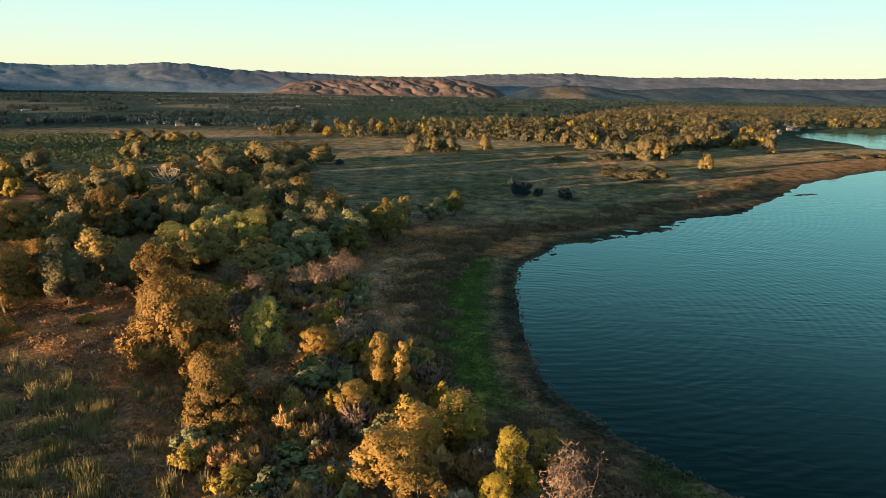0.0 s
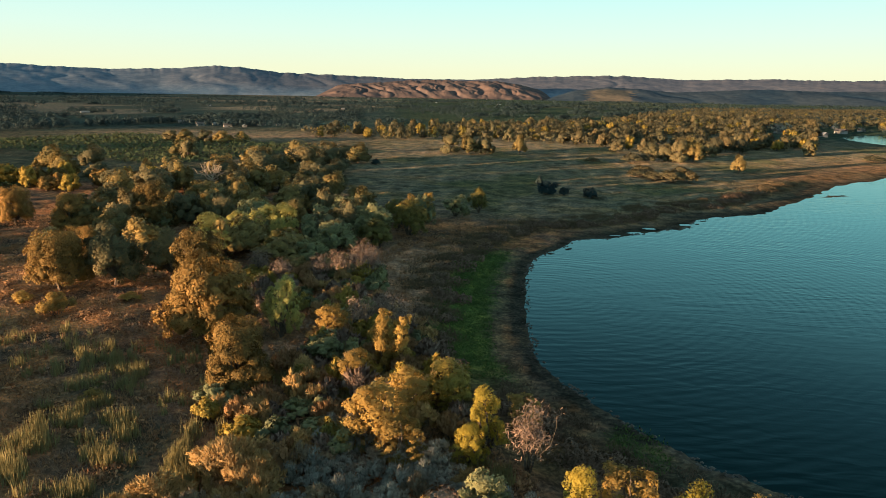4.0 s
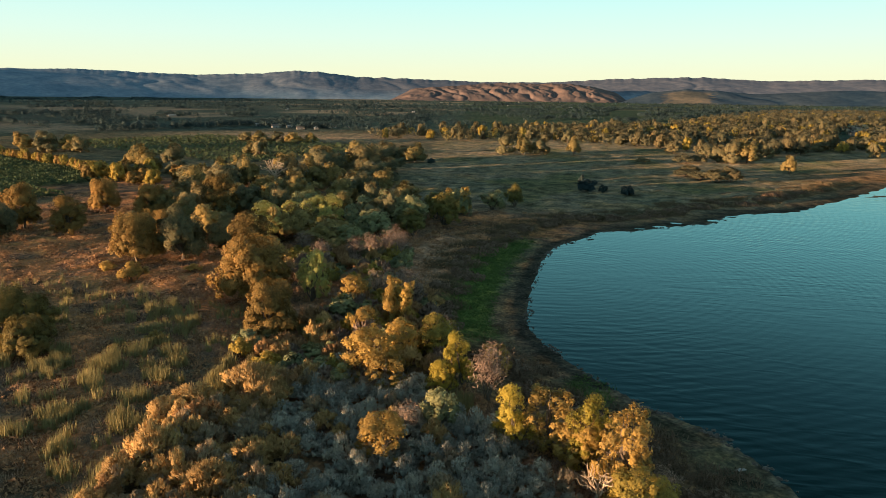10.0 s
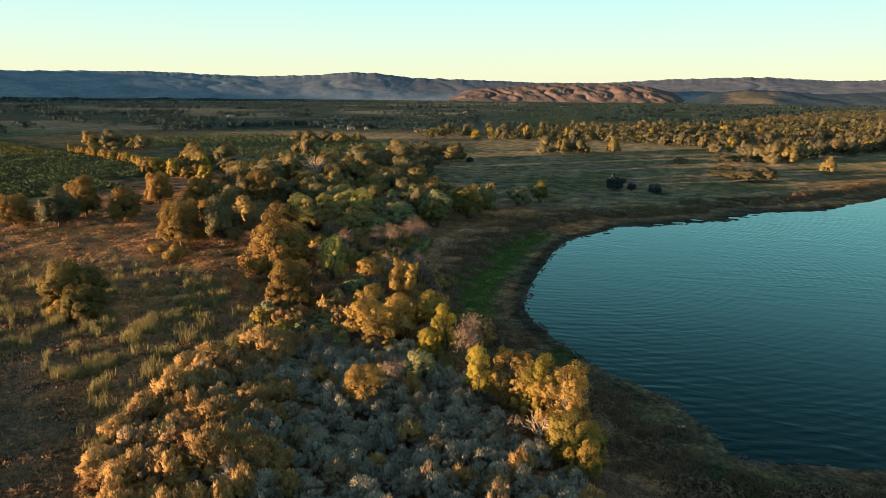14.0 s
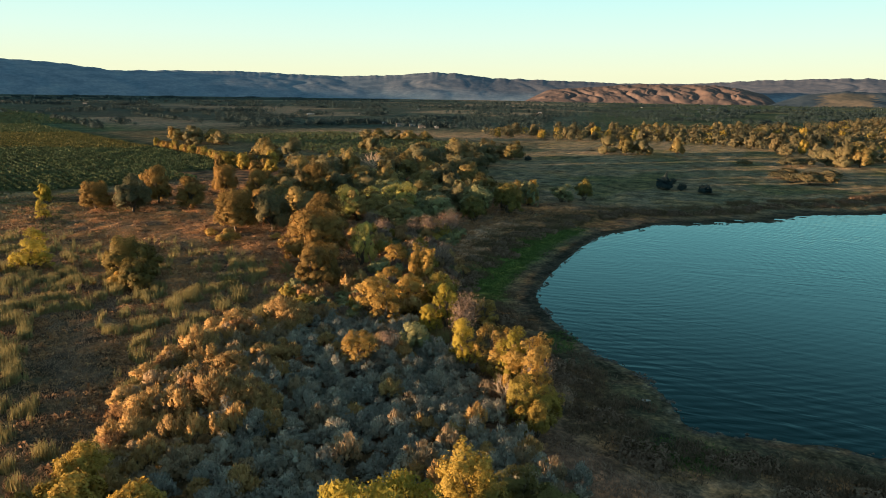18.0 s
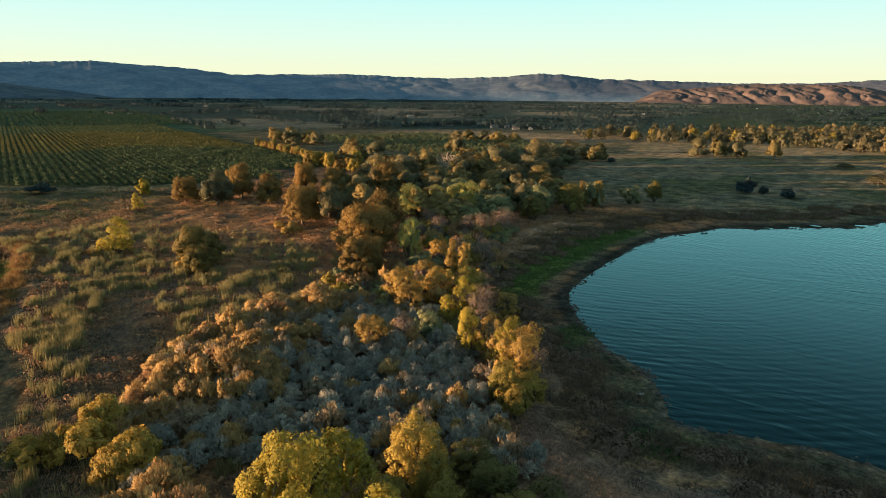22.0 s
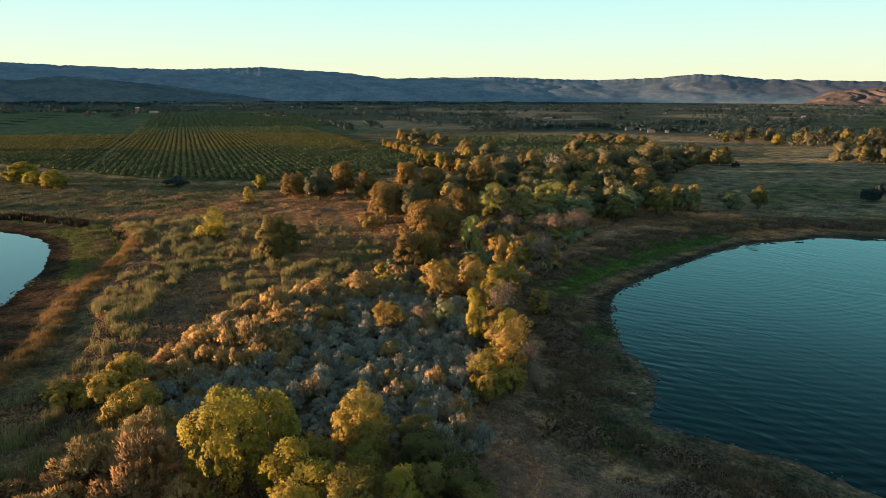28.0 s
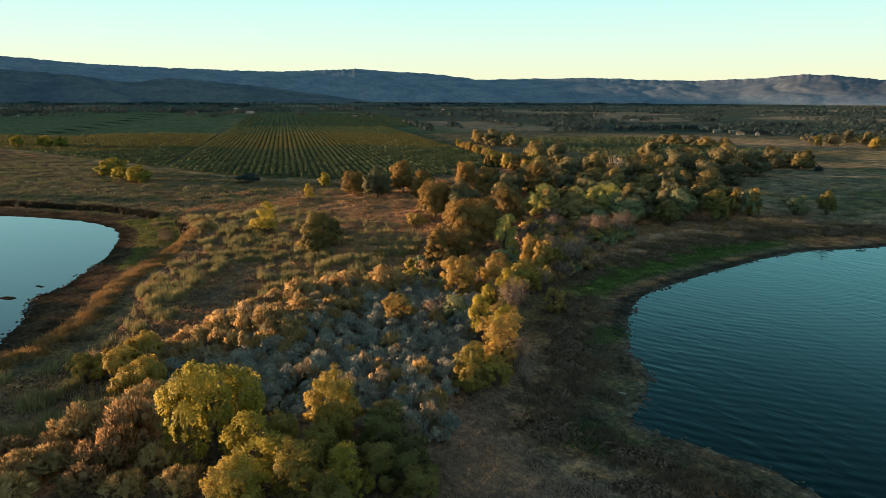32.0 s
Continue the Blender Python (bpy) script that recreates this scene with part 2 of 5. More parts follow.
def mountain_material():
    m, n, l, out = material("hazy_dry_hillside")
    at, lie = n.new("ShaderNodeAttribute"), n.new("ShaderNodeAttribute")
    at.attribute_name, lie.attribute_name = "cover", "lie"
    fac = []
    for scale, detail in ((0.009, 6.0), (0.04, 6.0)):
        t = n.new("ShaderNodeTexNoise")
        t.inputs["Scale"].default_value, t.inputs["Detail"].default_value, t.inputs["Roughness"].default_value = scale, detail, 0.62
        l.new(lie.outputs["Vector"], t.inputs["Vector"])
        fac.append(t.outputs["Fac"])
    col = blend(n, l, "MULTIPLY", 0.8, at.outputs["Color"], ramp(n, l, fac[0], [(0.36, (0.66, 0.74, 0.8)), (0.52, (1, 1, 1)), (0.66, (1.3, 1.2, 1.1))]))
    col = blend(n, l, "MULTIPLY", 0.5, col, ramp(n, l, fac[1], [(0.4, (0.7, 0.76, 0.8)), (0.6, (1.2, 1.15, 1.1))]))
    p = n.new("ShaderNodeBsdfDiffuse")
    l.new(col, p.inputs["Color"])
    l.new(p.outputs[0], out.inputs[0])
    return m


GROUND, HILL = ground_material(), mountain_material()
WATER = water_material("lake_water", (0.0, 0.006, 0.0055), (0.56, 0.93, 1.0), 1.22)
POND_WATER = water_material("pond_water", (0.004, 0.016, 0.018), (0.8, 0.95, 1.0), 1.36, 0.12)


# ---- mesh helpers ----
def mesh_of(name, verts, faces, mat, smooth=False):
    """A mesh from arrays: verts (n, 3), or (n, 6) with a shading normal for each; faces (m, k)."""
    verts, faces = np.asarray(verts, np.float32), np.asarray(faces, np.int32)
    me = bpy.data.meshes.new(name)
    me.vertices.add(len(verts))
    me.vertices.foreach_set("co", verts[:, :3].ravel())
    k = faces.shape[1]
    me.loops.add(faces.size)
    me.loops.foreach_set("vertex_index", faces.ravel())
    me.polygons.add(len(faces))
    me.polygons.foreach_set("loop_start", np.arange(0, faces.size, k, dtype=np.int32))
    rounded_off = verts.shape[1] == 6
    me.polygons.foreach_set("use_smooth", np.full(len(faces), smooth or rounded_off))
    me.materials.append(mat)
    me.update(calc_edges=True)
    if rounded_off:
        me.attributes.new("custom_normal", "FLOAT_VECTOR", "POINT").data.foreach_set("vector", verts[:, 3:].ravel())
    return me


def part(name, me, parent, label=""):
    ob = new(name, me)
    ob.parent = parent
    return tagged(ob, label)


def unit(v):
    return v / np.maximum(np.linalg.norm(v, axis=1, keepdims=True), 1e-6)


def leaves(rng, centre, outward, size, long=1.5, loose=0.55, spiky=False):
    """Pointed leaf sprays at centre (n, 3), lying roughly across outward, or pointing up and outward where spiky, and shaded like the rounded mass that they cover. Returns verts and faces."""
    n = len(centre)
    out = unit(outward)
    if spiky:
        b = unit(out * 0.7 + (0, 0, 0.7) + rng.normal(0, loose * 0.7, (n, 3)))
        a = unit(np.cross(b, rng.normal(0, 1, (n, 3))))
        nor = np.cross(a, b)
    else:
        nor = unit(out + rng.normal(0, loose, (n, 3)))
        a = unit(np.cross(nor, rng.normal(0, 1, (n, 3))))
        b = np.cross(nor, a)
    s = (size * rng.uniform(0.6, 1.4, n))[:, None]
    v = np.stack([centre - b * s * long * 0.4 - a * s * 0.55, centre - b * s * long * 0.4 + a * s * 0.55, centre + b * s * long * 0.55 - nor * s * 0.15], 1)
    turned = (np.cross(v[:, 1] - v[:, 0], v[:, 2] - v[:, 0]) * out).sum(1) < 0
    v[turned] = v[turned][:, ::-1]
    sh = np.repeat(unit(out + 0.3 * nor + (0, 0, 0.6)) if spiky else unit(out + 1.4 * loose * nor), 3, 0).reshape(n, 3, 3)
    return np.concatenate([v, sh], 2).reshape(-1, 6), np.arange(3 * n).reshape(n, 3)


def blades(rng, foot, height, width, lean=0.35):
    """Upright tapering blades on the points foot (n, 3)."""
    n = len(foot)
    ang = rng.uniform(0, 2 * math.pi, n)
    a = np.stack([np.cos(ang), np.sin(ang), np.zeros(n)], 1) * (width * rng.uniform(0.6, 1.3, n))[:, None]
    tip = rng.normal(0, lean, (n, 3)) * height[:, None]
    tip[:, 2] = height
    v = np.stack([foot - a * 0.5, foot + a * 0.5, foot + tip], 1)
    return v.reshape(-1, 3), np.arange(3 * n).reshape(n, 3)


def tubes(paths, sides=5):
    """Tapered round branches: each path is (points (k, 3), radii (k))."""
    vs, fs, base = [], [], 0
    ring = np.arange(sides) * 2 * math.pi / sides
    for pts, rad in paths:
        pts = np.asarray(pts, float)
        k = len(pts)
        tang = unit(np.gradient(pts, axis=0))
        side = unit(np.cross(tang, np.array([0.31, 0.95, 0.05])))
        up = np.cross(tang, side)
        r = np.asarray(rad)[:, None, None]
        v = pts[:, None, :] + r * (np.cos(ring)[None, :, None] * side[:, None, :] + np.sin(ring)[None, :, None] * up[:, None, :])
        vs.append(v.reshape(-1, 3))
        for i in range(k - 1):
            for j in range(sides):
                fs.append((base + i * sides + j, base + i * sides + (j + 1) % sides, base + (i + 1) * sides + (j + 1) % sides, base + (i + 1) * sides + j))
        base += k * sides
    return np.concatenate(vs), np.array(fs)


def limb(rng, start, end, r0, r1, k=6, wander=0.12):
    """A crooked limb from start to end."""
    s, e = np.asarray(start, float), np.asarray(end, float)
    t = np.linspace(0, 1, k)[:, None]
    p = s + (e - s) * t
    p[:, 2] += np.sin(t[:, 0] * math.pi) * 0.08 * np.linalg.norm(e - s)
    p[1:-1] += rng.normal(0, wander * np.linalg.norm(e - s) / k * 2, (k - 2, 3))
    return p, np.linspace(r0, r1, k)


# ---- the lie of the land ----
LAKE = [(59, 37), (53, 38), (46, 37), (41, 36.5), (39, 40), (36, 46.5), (33, 51), (28, 55), (22.5, 62.3), (17.7, 70.3), (13.4, 80), (12.4, 93),
        (12.6, 105), (13.3, 121), (15, 135), (17, 143), (24, 155), (28, 163), (36, 166), (46, 174), (60, 184), (68, 199), (90, 211), (98, 222),
        (126, 258), (150, 290), (171, 308), (218, 348), (300, 385), (480, 400), (900, 330), (900, -200), (260, -160), (130, -30), (95, 15), (72, 33)]
POND = [(-30, -14), (-37, -8), (-43, -5), (-55, -1), (-58, 2.5), (-62, 6.5), (-69, 11), (-78, 17), (-88, 22), (-97, 26), (-108, 29.5), (-121, 30),
        (-135, 26), (-147, 19), (-158, 11), (-185, -8), (-190, -40), (-150, -60), (-90, -52), (-45, -32)]
LAGOON = [(300, 495), (308, 520), (315, 570), (308, 604), (318, 655), (340, 700), (405, 739), (470, 740), (640, 760), (700, 600), (520, 500), (380, 470)]


def rounded(points, steps=6):
    p = np.array(points, float)
    a, b, c, d = np.roll(p, 1, 0), p, np.roll(p, -1, 0), np.roll(p, -2, 0)
    out = []
    for t in np.arange(steps) / steps:
        out.append(0.5 * (2 * b + (c - a) * t + (2 * a - 5 * b + 4 * c - d) * t * t + (3 * b - a - 3 * c + d) * t ** 3))
    return np.stack(out, 1).reshape(-1, 2)


def inland(x, y, poly):
    """Distance from a shoreline, positive on land."""
    best = np.full(x.shape, 1e9)
    inside = np.zeros(x.shape, bool)
    q = np.roll(poly, -1, 0)
    for (ax, ay), (bx, by) in zip(poly, q):
        dx, dy = bx - ax, by - ay
        t = np.clip(((x - ax) * dx + (y - ay) * dy) / (dx * dx + dy * dy + 1e-9), 0, 1)
        best = np.minimum(best, (x - ax - t * dx) ** 2 + (y - ay - t * dy) ** 2)
        if dy != 0:
            inside ^= ((ay > y) != (by > y)) & (x < dx * (y - ay) / dy + ax)
    return np.where(inside, -1, 1) * np.sqrt(best)


def wobble(x, y, size, seed=0.0):
    """Smooth noise, about -1 to 1, of a given size in metres."""
    out = np.zeros(np.shape(x))
    rng = np.random.default_rng(int(seed * 7 + size * 13) + 5)
    for k in range(7):
        ang, f, ph = rng.uniform(0, 6.28), rng.uniform(0.7, 1.9) * 2 * math.pi / size, rng.uniform(0, 6.28)
        f2, ph2 = f * rng.uniform(0.4, 0.8), rng.uniform(0, 6.28)
        u, v = x * math.cos(ang) + y * math.sin(ang), -x * math.sin(ang) + y * math.cos(ang)
        out += np.sin(u * f + ph + 1.3 * np.sin(v * f2 + ph2)) * np.cos(v * f2 * 0.7 + ph)
    return out / 2.6


def step(a, b, v):
    t = np.clip((v - a) / (b - a), 0, 1)
    return t * t * (3 - 2 * t)


LAKE_LINE, POND_LINE, LAGOON_LINE = rounded(LAKE), rounded(POND), rounded(LAGOON)
ISLETS = [(133, 257, 10, 2.0, 0.5), (63, 189, 2.4, 0.8, 0.7), (67, 195, 1.8, 0.7, 0.6), (57, 181, 1.5, 0.6, 0.6), (24.5, 152, 1.6, 0.6, 0.9), (20, 146.5, 1.4, 0.5, 0.8), (-58, -4, 1.8, 1.0, 0.4), (-63, 2, 1.6, 0.6, 0.4)]

POOLS = [(49, 181, 2.6, 1.3), (44, 174, 2.2, 1.4), (61, 188, 3.0, 1.4), (66, 194, 1.8, 0.9), (38, 170, 1.4, 0.8)]


def beside(x, y, line):
    """Distance from an open line."""
    return np.abs(inland(x, y, np.concatenate((line, line[::-1]))))


# the grassy rim of the pond's bank, its spur, and a trodden strip through the reeds
RIM = np.array([(-14, -19), (-22, -9.5), (-27, -4), (-34, 2.6), (-44.7, 8.2), (-52.5, 13.8), (-62, 21.5), (-70, 28.5), (-83, 39), (-92, 44.5), (-101, 49)], float)
SPUR = np.array([(-92, 44.5), (-84, 49.5), (-79, 51)], float)
TRODDEN = np.array([(-47.8, 35.9), (-34.1, 24.2), (-23.9, 16.8), (-16.4, 9.9)], float)


def rim_distance(x, y):
    return np.minimum(beside(x, y, RIM), beside(x, y, SPUR) + 0.6)


def land(x, y):
    """Height of the ground, and the distances from the lake, the pond and the lagoon."""
    rough = (0.2 + 0.9 * step(30, 60, x) * step(140, 170, y)) * wobble(x, y, 9) + 0.15 * wobble(x, y, 4, 1)
    dl = inland(x, y, LAKE_LINE) + rough
    dp = inland(x, y, POND_LINE) + rough * 1.6
    dg = inland(x, y, LAGOON_LINE)
    d = np.minimum(np.minimum(dl, dp), dg)
    beach = np.where(d < 0, np.maximum(d * 0.12, -2.0), 0.045 * d)
    bank_at = np.where(dl < dp, 15 + 3.5 * wobble(x, y, 26, 2), 14.5 + 1.5 * wobble(x, y, 22, 3))
    rise = step(-1.5, 2.2, d - bank_at)
    h = np.minimum(beach, 0.75) + rise * (0.65 + 0.2 * wobble(x, y, 30, 4)) + step(20, 90, d) * 0.6
    h += step(3, 12, d) * (0.10 * wobble(x, y, 6, 5) + 0.16 * wobble(x, y, 17, 6)) * (d > 0) * step(420, 230, np.hypot(x, y))
    h += 0.2 * step(-30, -48, x) * step(-150, -120, x) * step(52, 66, y) * step(145, 125, y) * wobble(x, y, 7, 20)
    for cx, cy, a, b, turn in ISLETS:
        u, v = (x - cx) * math.cos(turn) + (y - cy) * math.sin(turn), -(x - cx) * math.sin(turn) + (y - cy) * math.cos(turn)
        h = np.maximum(h, 0.14 * (1 - (u / a) ** 2 - (v / b) ** 2))
    for cx, cy, a, b in POOLS:
        h = np.where(((x - cx) / a) ** 2 + ((y - cy) / b) ** 2 < 1, -0.06, h)
    h = h + 0.5 * (1 + 0.9 * wobble(x, y, 5, 17)) * step(2.8, 0.4, rim_distance(x, y))
    r = np.hypot(x, y)
    return h + step(400, 1600, r) * 3.0, dl, dp, dg


def height(x, y):
    return land(np.atleast_1d(np.asarray(x, float)), np.atleast_1d(np.asarray(y, float)))[0]


POND_GREEN = np.array([(-124, 34), (-119, 46), (-104, 43), (-85, 37), (-73, 28), (-63, 19.5), (-66, 18), (-79, 24.5), (-97, 28)], float)
# vineyard axes: along the rows, and across them
VX, VY = (-0.875, 0.485), (0.485, 0.875)


def vineyard_uv(x, y):
    return (x + 158) * VX[0] + (y - 129) * VX[1], (x + 158) * VY[0] + (y - 129) * VY[1]


def vineyard_front(v):
    return np.where(v > 50, 36, np.where(v > -37, 2 + 0.1 * np.maximum(v, 0) + 14 * np.clip(-v / 37, 0, 1), 16 - 1.25 * (v + 37)))


def ground_cover(x, y, dl, dp):
    """Base colour of the soil and low plants, with light, shade and haze put in by zone."""
    def mixin(c, new_c, w):
        return c + (np.array(new_c) - c) * w[..., None]
    c = np.zeros(x.shape + (3,)) + np.array((0.13, 0.095, 0.078))
    n1, n2, n3 = wobble(x, y, 38, 7), wobble(x, y, 14, 8), wobble(x, y, 90, 9)
    # orange patches: dry grass with the low sun put into its tone
    c = mixin(c, (0.31, 0.165, 0.09), step(-0.1, 0.7, n1 + 0.5 * n2) * 0.85)
    c = mixin(c, (0.105, 0.11, 0.07), step(0.15, 0.8, -n1 + 0.6 * n2) * 0.45)
    c = mixin(c, (0.09, 0.1, 0.078), step(215, 245, y) * step(-480, -440, x) * 0.85)
    meadow = step(-20, 20, x + 40 + 0.1 * (y - 180)) * step(165, 200, y)
    c = mixin(c, (0.15, 0.154, 0.128), meadow * 0.9)
    c = mixin(c, (0.3, 0.26, 0.2), meadow * step(0.55, 0.95, wobble(x, y * 2, 11, 15) + 0.3 * n1) * 0.6)
    c = mixin(c, (0.075, 0.075, 0.05), meadow * step(0.1, 0.7, wobble(x, y * 1.8, 18, 13)) * 0.5)
    c = mixin(c, (0.17, 0.15, 0.10), meadow * step(0.25, 0.8, n1 + 0.4 * n2) * 0.8)
    c = mixin(c, (0.07, 0.095, 0.05), meadow * step(0.2, 0.8, -n3) * 0.6)
    c = mixin(c, (0.14, 0.09, 0.06), step(90, 130, x) * step(60, 20, dl) * 0.6)
    # field beside the oaks brightened to orange, sunlight put into the soil colour
    c = mixin(c, (0.42, 0.235, 0.115), step(-38, -52, x) * step(-140, -120, x) * step(56, 66, y) * step(132, 115, y) * step(-0.7, 0.3, n2 + 0.6 * n1) * 0.85)
    c = mixin(c, (0.3, 0.225, 0.175), step(16, 19, dl) * step(44, 34, dl) * step(60, 75, y) * step(150, 135, y) * step(-26, -20, x) * 0.8)
    c = mixin(c, (0.12, 0.1, 0.068), step(-112, -135, x) * step(-420, -300, x) * step(150, 120, y) * 0.85)
    c = mixin(c, (0.1, 0.115, 0.045), step(-112, -135, x) * step(150, 120, y) * step(0.3, 0.8, wobble(x, y * 2.5, 40, 11)) * 0.7)
    c = mixin(c, (0.15, 0.085, 0.055), step(-112, -135, x) * step(150, 120, y) * step(0.3, 0.8, wobble(x, y * 2.5, 33, 12)) * 0.6)
    # shade and dark plants near the pond's end, put into the ground tone
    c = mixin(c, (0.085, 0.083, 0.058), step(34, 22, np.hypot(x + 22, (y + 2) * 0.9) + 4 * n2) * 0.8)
    soil = dl + 2.2 * wobble(x, y, 8, 14) + 1.4 * n2
    shore_grass = step(19, 14, dl) * step(8, 12, dl)
    c = mixin(c, (0.10, 0.075, 0.045), shore_grass * 0.7)
    c = mixin(c, (0.19, 0.14, 0.115), step(10.5, 13.5, soil) * step(42, 34, dl) * step(14, 20, x) * step(80, 60, y) * 0.85)
    c = mixin(c, (0.2, 0.17, 0.15), step(7, 3, np.hypot(x - 46, (y - 24) * 1.3) + 1.5 * n2) * 0.8)
    c = mixin(c, (0.09, 0.07, 0.052), step(12, 9, soil) * step(4, 6, dl) * step(12, 18, x) * step(76, 66, y) * 0.9)
    c = mixin(c, (0.2, 0.15, 0.105), step(1.3, 0.4, np.abs(dl - 12.6 - 1.6 * n2)) * step(14, 20, x) * step(60, 46, y) * 0.8)
    green = step(4.0, 6.5, dl + n2) * step(15.5, 12, dl + 1.5 * n2) * step(66, 80, y) * step(150, 138, y) * step(30, 22, x)
    c = mixin(c, (0.075, 0.14, 0.042), green * 0.9)
    green2 = step(4.5, 1.5, np.hypot((x - 40.5) * 0.7, y - 30) + n2) + step(3.5, 1.5, np.hypot(x - 21.5, (y - 58) * 0.5) + n2)
    c = mixin(c, (0.045, 0.095, 0.025), np.clip(green2, 0, 1) * 0.85)
    flat = step(0.8, 2.0, dl) * step(6.5, 4, soil) * step(18, 22, x) * step(64, 56, y)
    c = mixin(c, (0.07, 0.078, 0.062), flat * 0.85)
    crust = step(2.5, 4, dl) * step(8, 5.5, dl) * step(-0.2, 0.5, wobble(x, y, 5, 10))
    c = mixin(c, (0.09, 0.096, 0.074), np.maximum(crust * 0.6, 0.75 * step(2.8, 4, dl) * step(7.5, 5.5, dl + n2) * step(66, 80, y) * step(150, 138, y) * step(30, 22, x)))
    c = mixin(c, (0.046, 0.049, 0.045), step(3.8 + 8 * step(20, 40, x) * step(140, 165, y) - 2.4 * step(62, 54, y), 2.2 - 1.5 * step(62, 54, y), dl))
    c = mixin(c, (0.068, 0.05, 0.037), step(11, 7.5, dp + 0.8 * n2))
    c = mixin(c, (0.035, 0.028, 0.022), step(3.5, 1, dp))
    c = mixin(c, (0.2, 0.185, 0.155), step(0.1, 0.4, dl) * step(1.3, 0.8, dl) * step(70, 60, y) * step(-0.4, 0.3, wobble(x, y, 6, 16)) * 0.8)
    pond_green = step(2.5, -0.5, inland(x, y, POND_GREEN) + 1.2 * n2) * step(4, 6, dp)
    c = mixin(c, (0.095, 0.125, 0.04), pond_green)
    c = mixin(c, (0.085, 0.072, 0.062), step(4.5, 2, beside(x, y, TRODDEN) + 1.5 * n2) * 0.8)
    c = mixin(c, (0.19, 0.115, 0.055), step(2.2, 0.8, rim_distance(x, y) + 1.1 * wobble(x, y, 5, 18)) * 0.85)
    u, v = vineyard_uv(x, y)
    vines = step(-4, 4, u - vineyard_front(v)) * step(94, 88, v) * step(-420, -400, v)
    c = mixin(c, (0.05, 0.072, 0.042), vines * 0.9)
    c = mixin(c, (0.035, 0.06, 0.034), vines * step(290, 310, u) * step(-76, -80, v))
    c = mixin(c, (0.1, 0.1, 0.078), vines * step(2.6, 1.6, np.abs(v + 73)))
    verge = step(-14, -8, u - vineyard_front(v)) * step(1, -2, u - vineyard_front(v)) * step(40, 20, v)
    c = mixin(c, (0.20, 0.17, 0.12), verge * 0.8)
    # the far plain: strips of fields, haze and hill shade put into their blue-green
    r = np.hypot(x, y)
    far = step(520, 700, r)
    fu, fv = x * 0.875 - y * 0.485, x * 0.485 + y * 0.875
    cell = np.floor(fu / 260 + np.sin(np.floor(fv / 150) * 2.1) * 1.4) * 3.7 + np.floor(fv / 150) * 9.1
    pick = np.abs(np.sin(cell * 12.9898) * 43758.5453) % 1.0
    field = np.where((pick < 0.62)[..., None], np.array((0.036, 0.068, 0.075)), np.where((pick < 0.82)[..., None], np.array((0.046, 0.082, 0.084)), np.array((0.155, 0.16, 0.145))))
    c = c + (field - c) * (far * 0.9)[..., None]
    # shade among the far woods, put into the ground tone
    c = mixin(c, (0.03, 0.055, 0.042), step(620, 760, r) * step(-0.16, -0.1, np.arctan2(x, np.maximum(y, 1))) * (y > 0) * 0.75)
    crop = step(330, 370, u) * step(1150, 1120, u) * step(-620, -600, v) * step(150, 140, v)
    c = mixin(c, (0.058, 0.1, 0.074), crop * 0.95)
    c = mixin(c, (0.09, 0.09, 0.07), crop * step(3.5, 2, np.abs(v + 73)))
    c = mixin(c, (0.01, 0.025, 0.016), crop * step(5, 3, np.abs(v + 215)))
    pale = step(-330, -250, x) * step(-60, -110, x) * step(440, 470, y) * step(560, 530, y)
    c = mixin(c, (0.215, 0.19, 0.15), pale * 0.7)
    return c


def spaced(lo, a, b, hi, d, grow):
    """Grid lines: even between a and b, wider and wider outside."""
    mid = list(np.arange(a, b + d * 0.5, d))
    s, up, v = d, [], b
    while v < hi:
        s *= grow
        v += s
        up.append(min(v, hi))
    s, down, v = d, [], a
    while v > lo:
        s *= grow
        v -= s
        down.append(max(v, lo))
    return np.array(down[::-1] + mid + up)


def sheet(name, xs, ys, z, colours, mat):
    nx, ny = len(xs), len(ys)
    X, Y = np.meshgrid(xs, ys)
    v = np.stack([X, Y, z], -1).reshape(-1, 3)
    i = (np.arange(ny - 1)[:, None] * nx + np.arange(nx - 1)[None, :]).ravel()
    me = mesh_of(name, v, np.stack([i, i + 1, i + nx + 1, i + nx], 1), mat, True)
    at = me.attributes.new("cover", "FLOAT_COLOR", "POINT")
    at.data.foreach_set("color", np.concatenate([colours.reshape(-1, 3), np.ones((nx * ny, 1))], 1).astype(np.float32).ravel())
    return new(name, me)


gx, gy = spaced(-4950, -125, 100, 4950, 1.0, 1.085), spaced(-4950, -35, 215, 4950, 1.0, 1.085)
GX, GY = np.meshgrid(gx, gy)
gz, gdl, gdp, _ = land(GX, GY)
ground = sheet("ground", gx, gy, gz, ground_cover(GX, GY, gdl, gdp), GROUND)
tagged(ground, "dry brown grassland with mud flats and green shore", "ground", kind="structure")


def water_sheet(name, x0, x1, y0, y1, label, mat=WATER):
    me = mesh_of(name, [(x0, y0, 0), (x1, y0, 0), (x1, y1, 0), (x0, y1, 0)], [(0, 1, 2, 3)], mat)
    tagged(new(name, me), label, "water", kind="structure")


water_sheet("water", 8, 902, -205, 402, "dark teal lake with fine wind ripples")
water_sheet("water_pond", -192, -28, -62, 32, "pale still pond reflecting the evening sky", POND_WATER)
water_sheet("water_lagoon", 295, 702, 468, 762, "far lagoon behind the woodland")


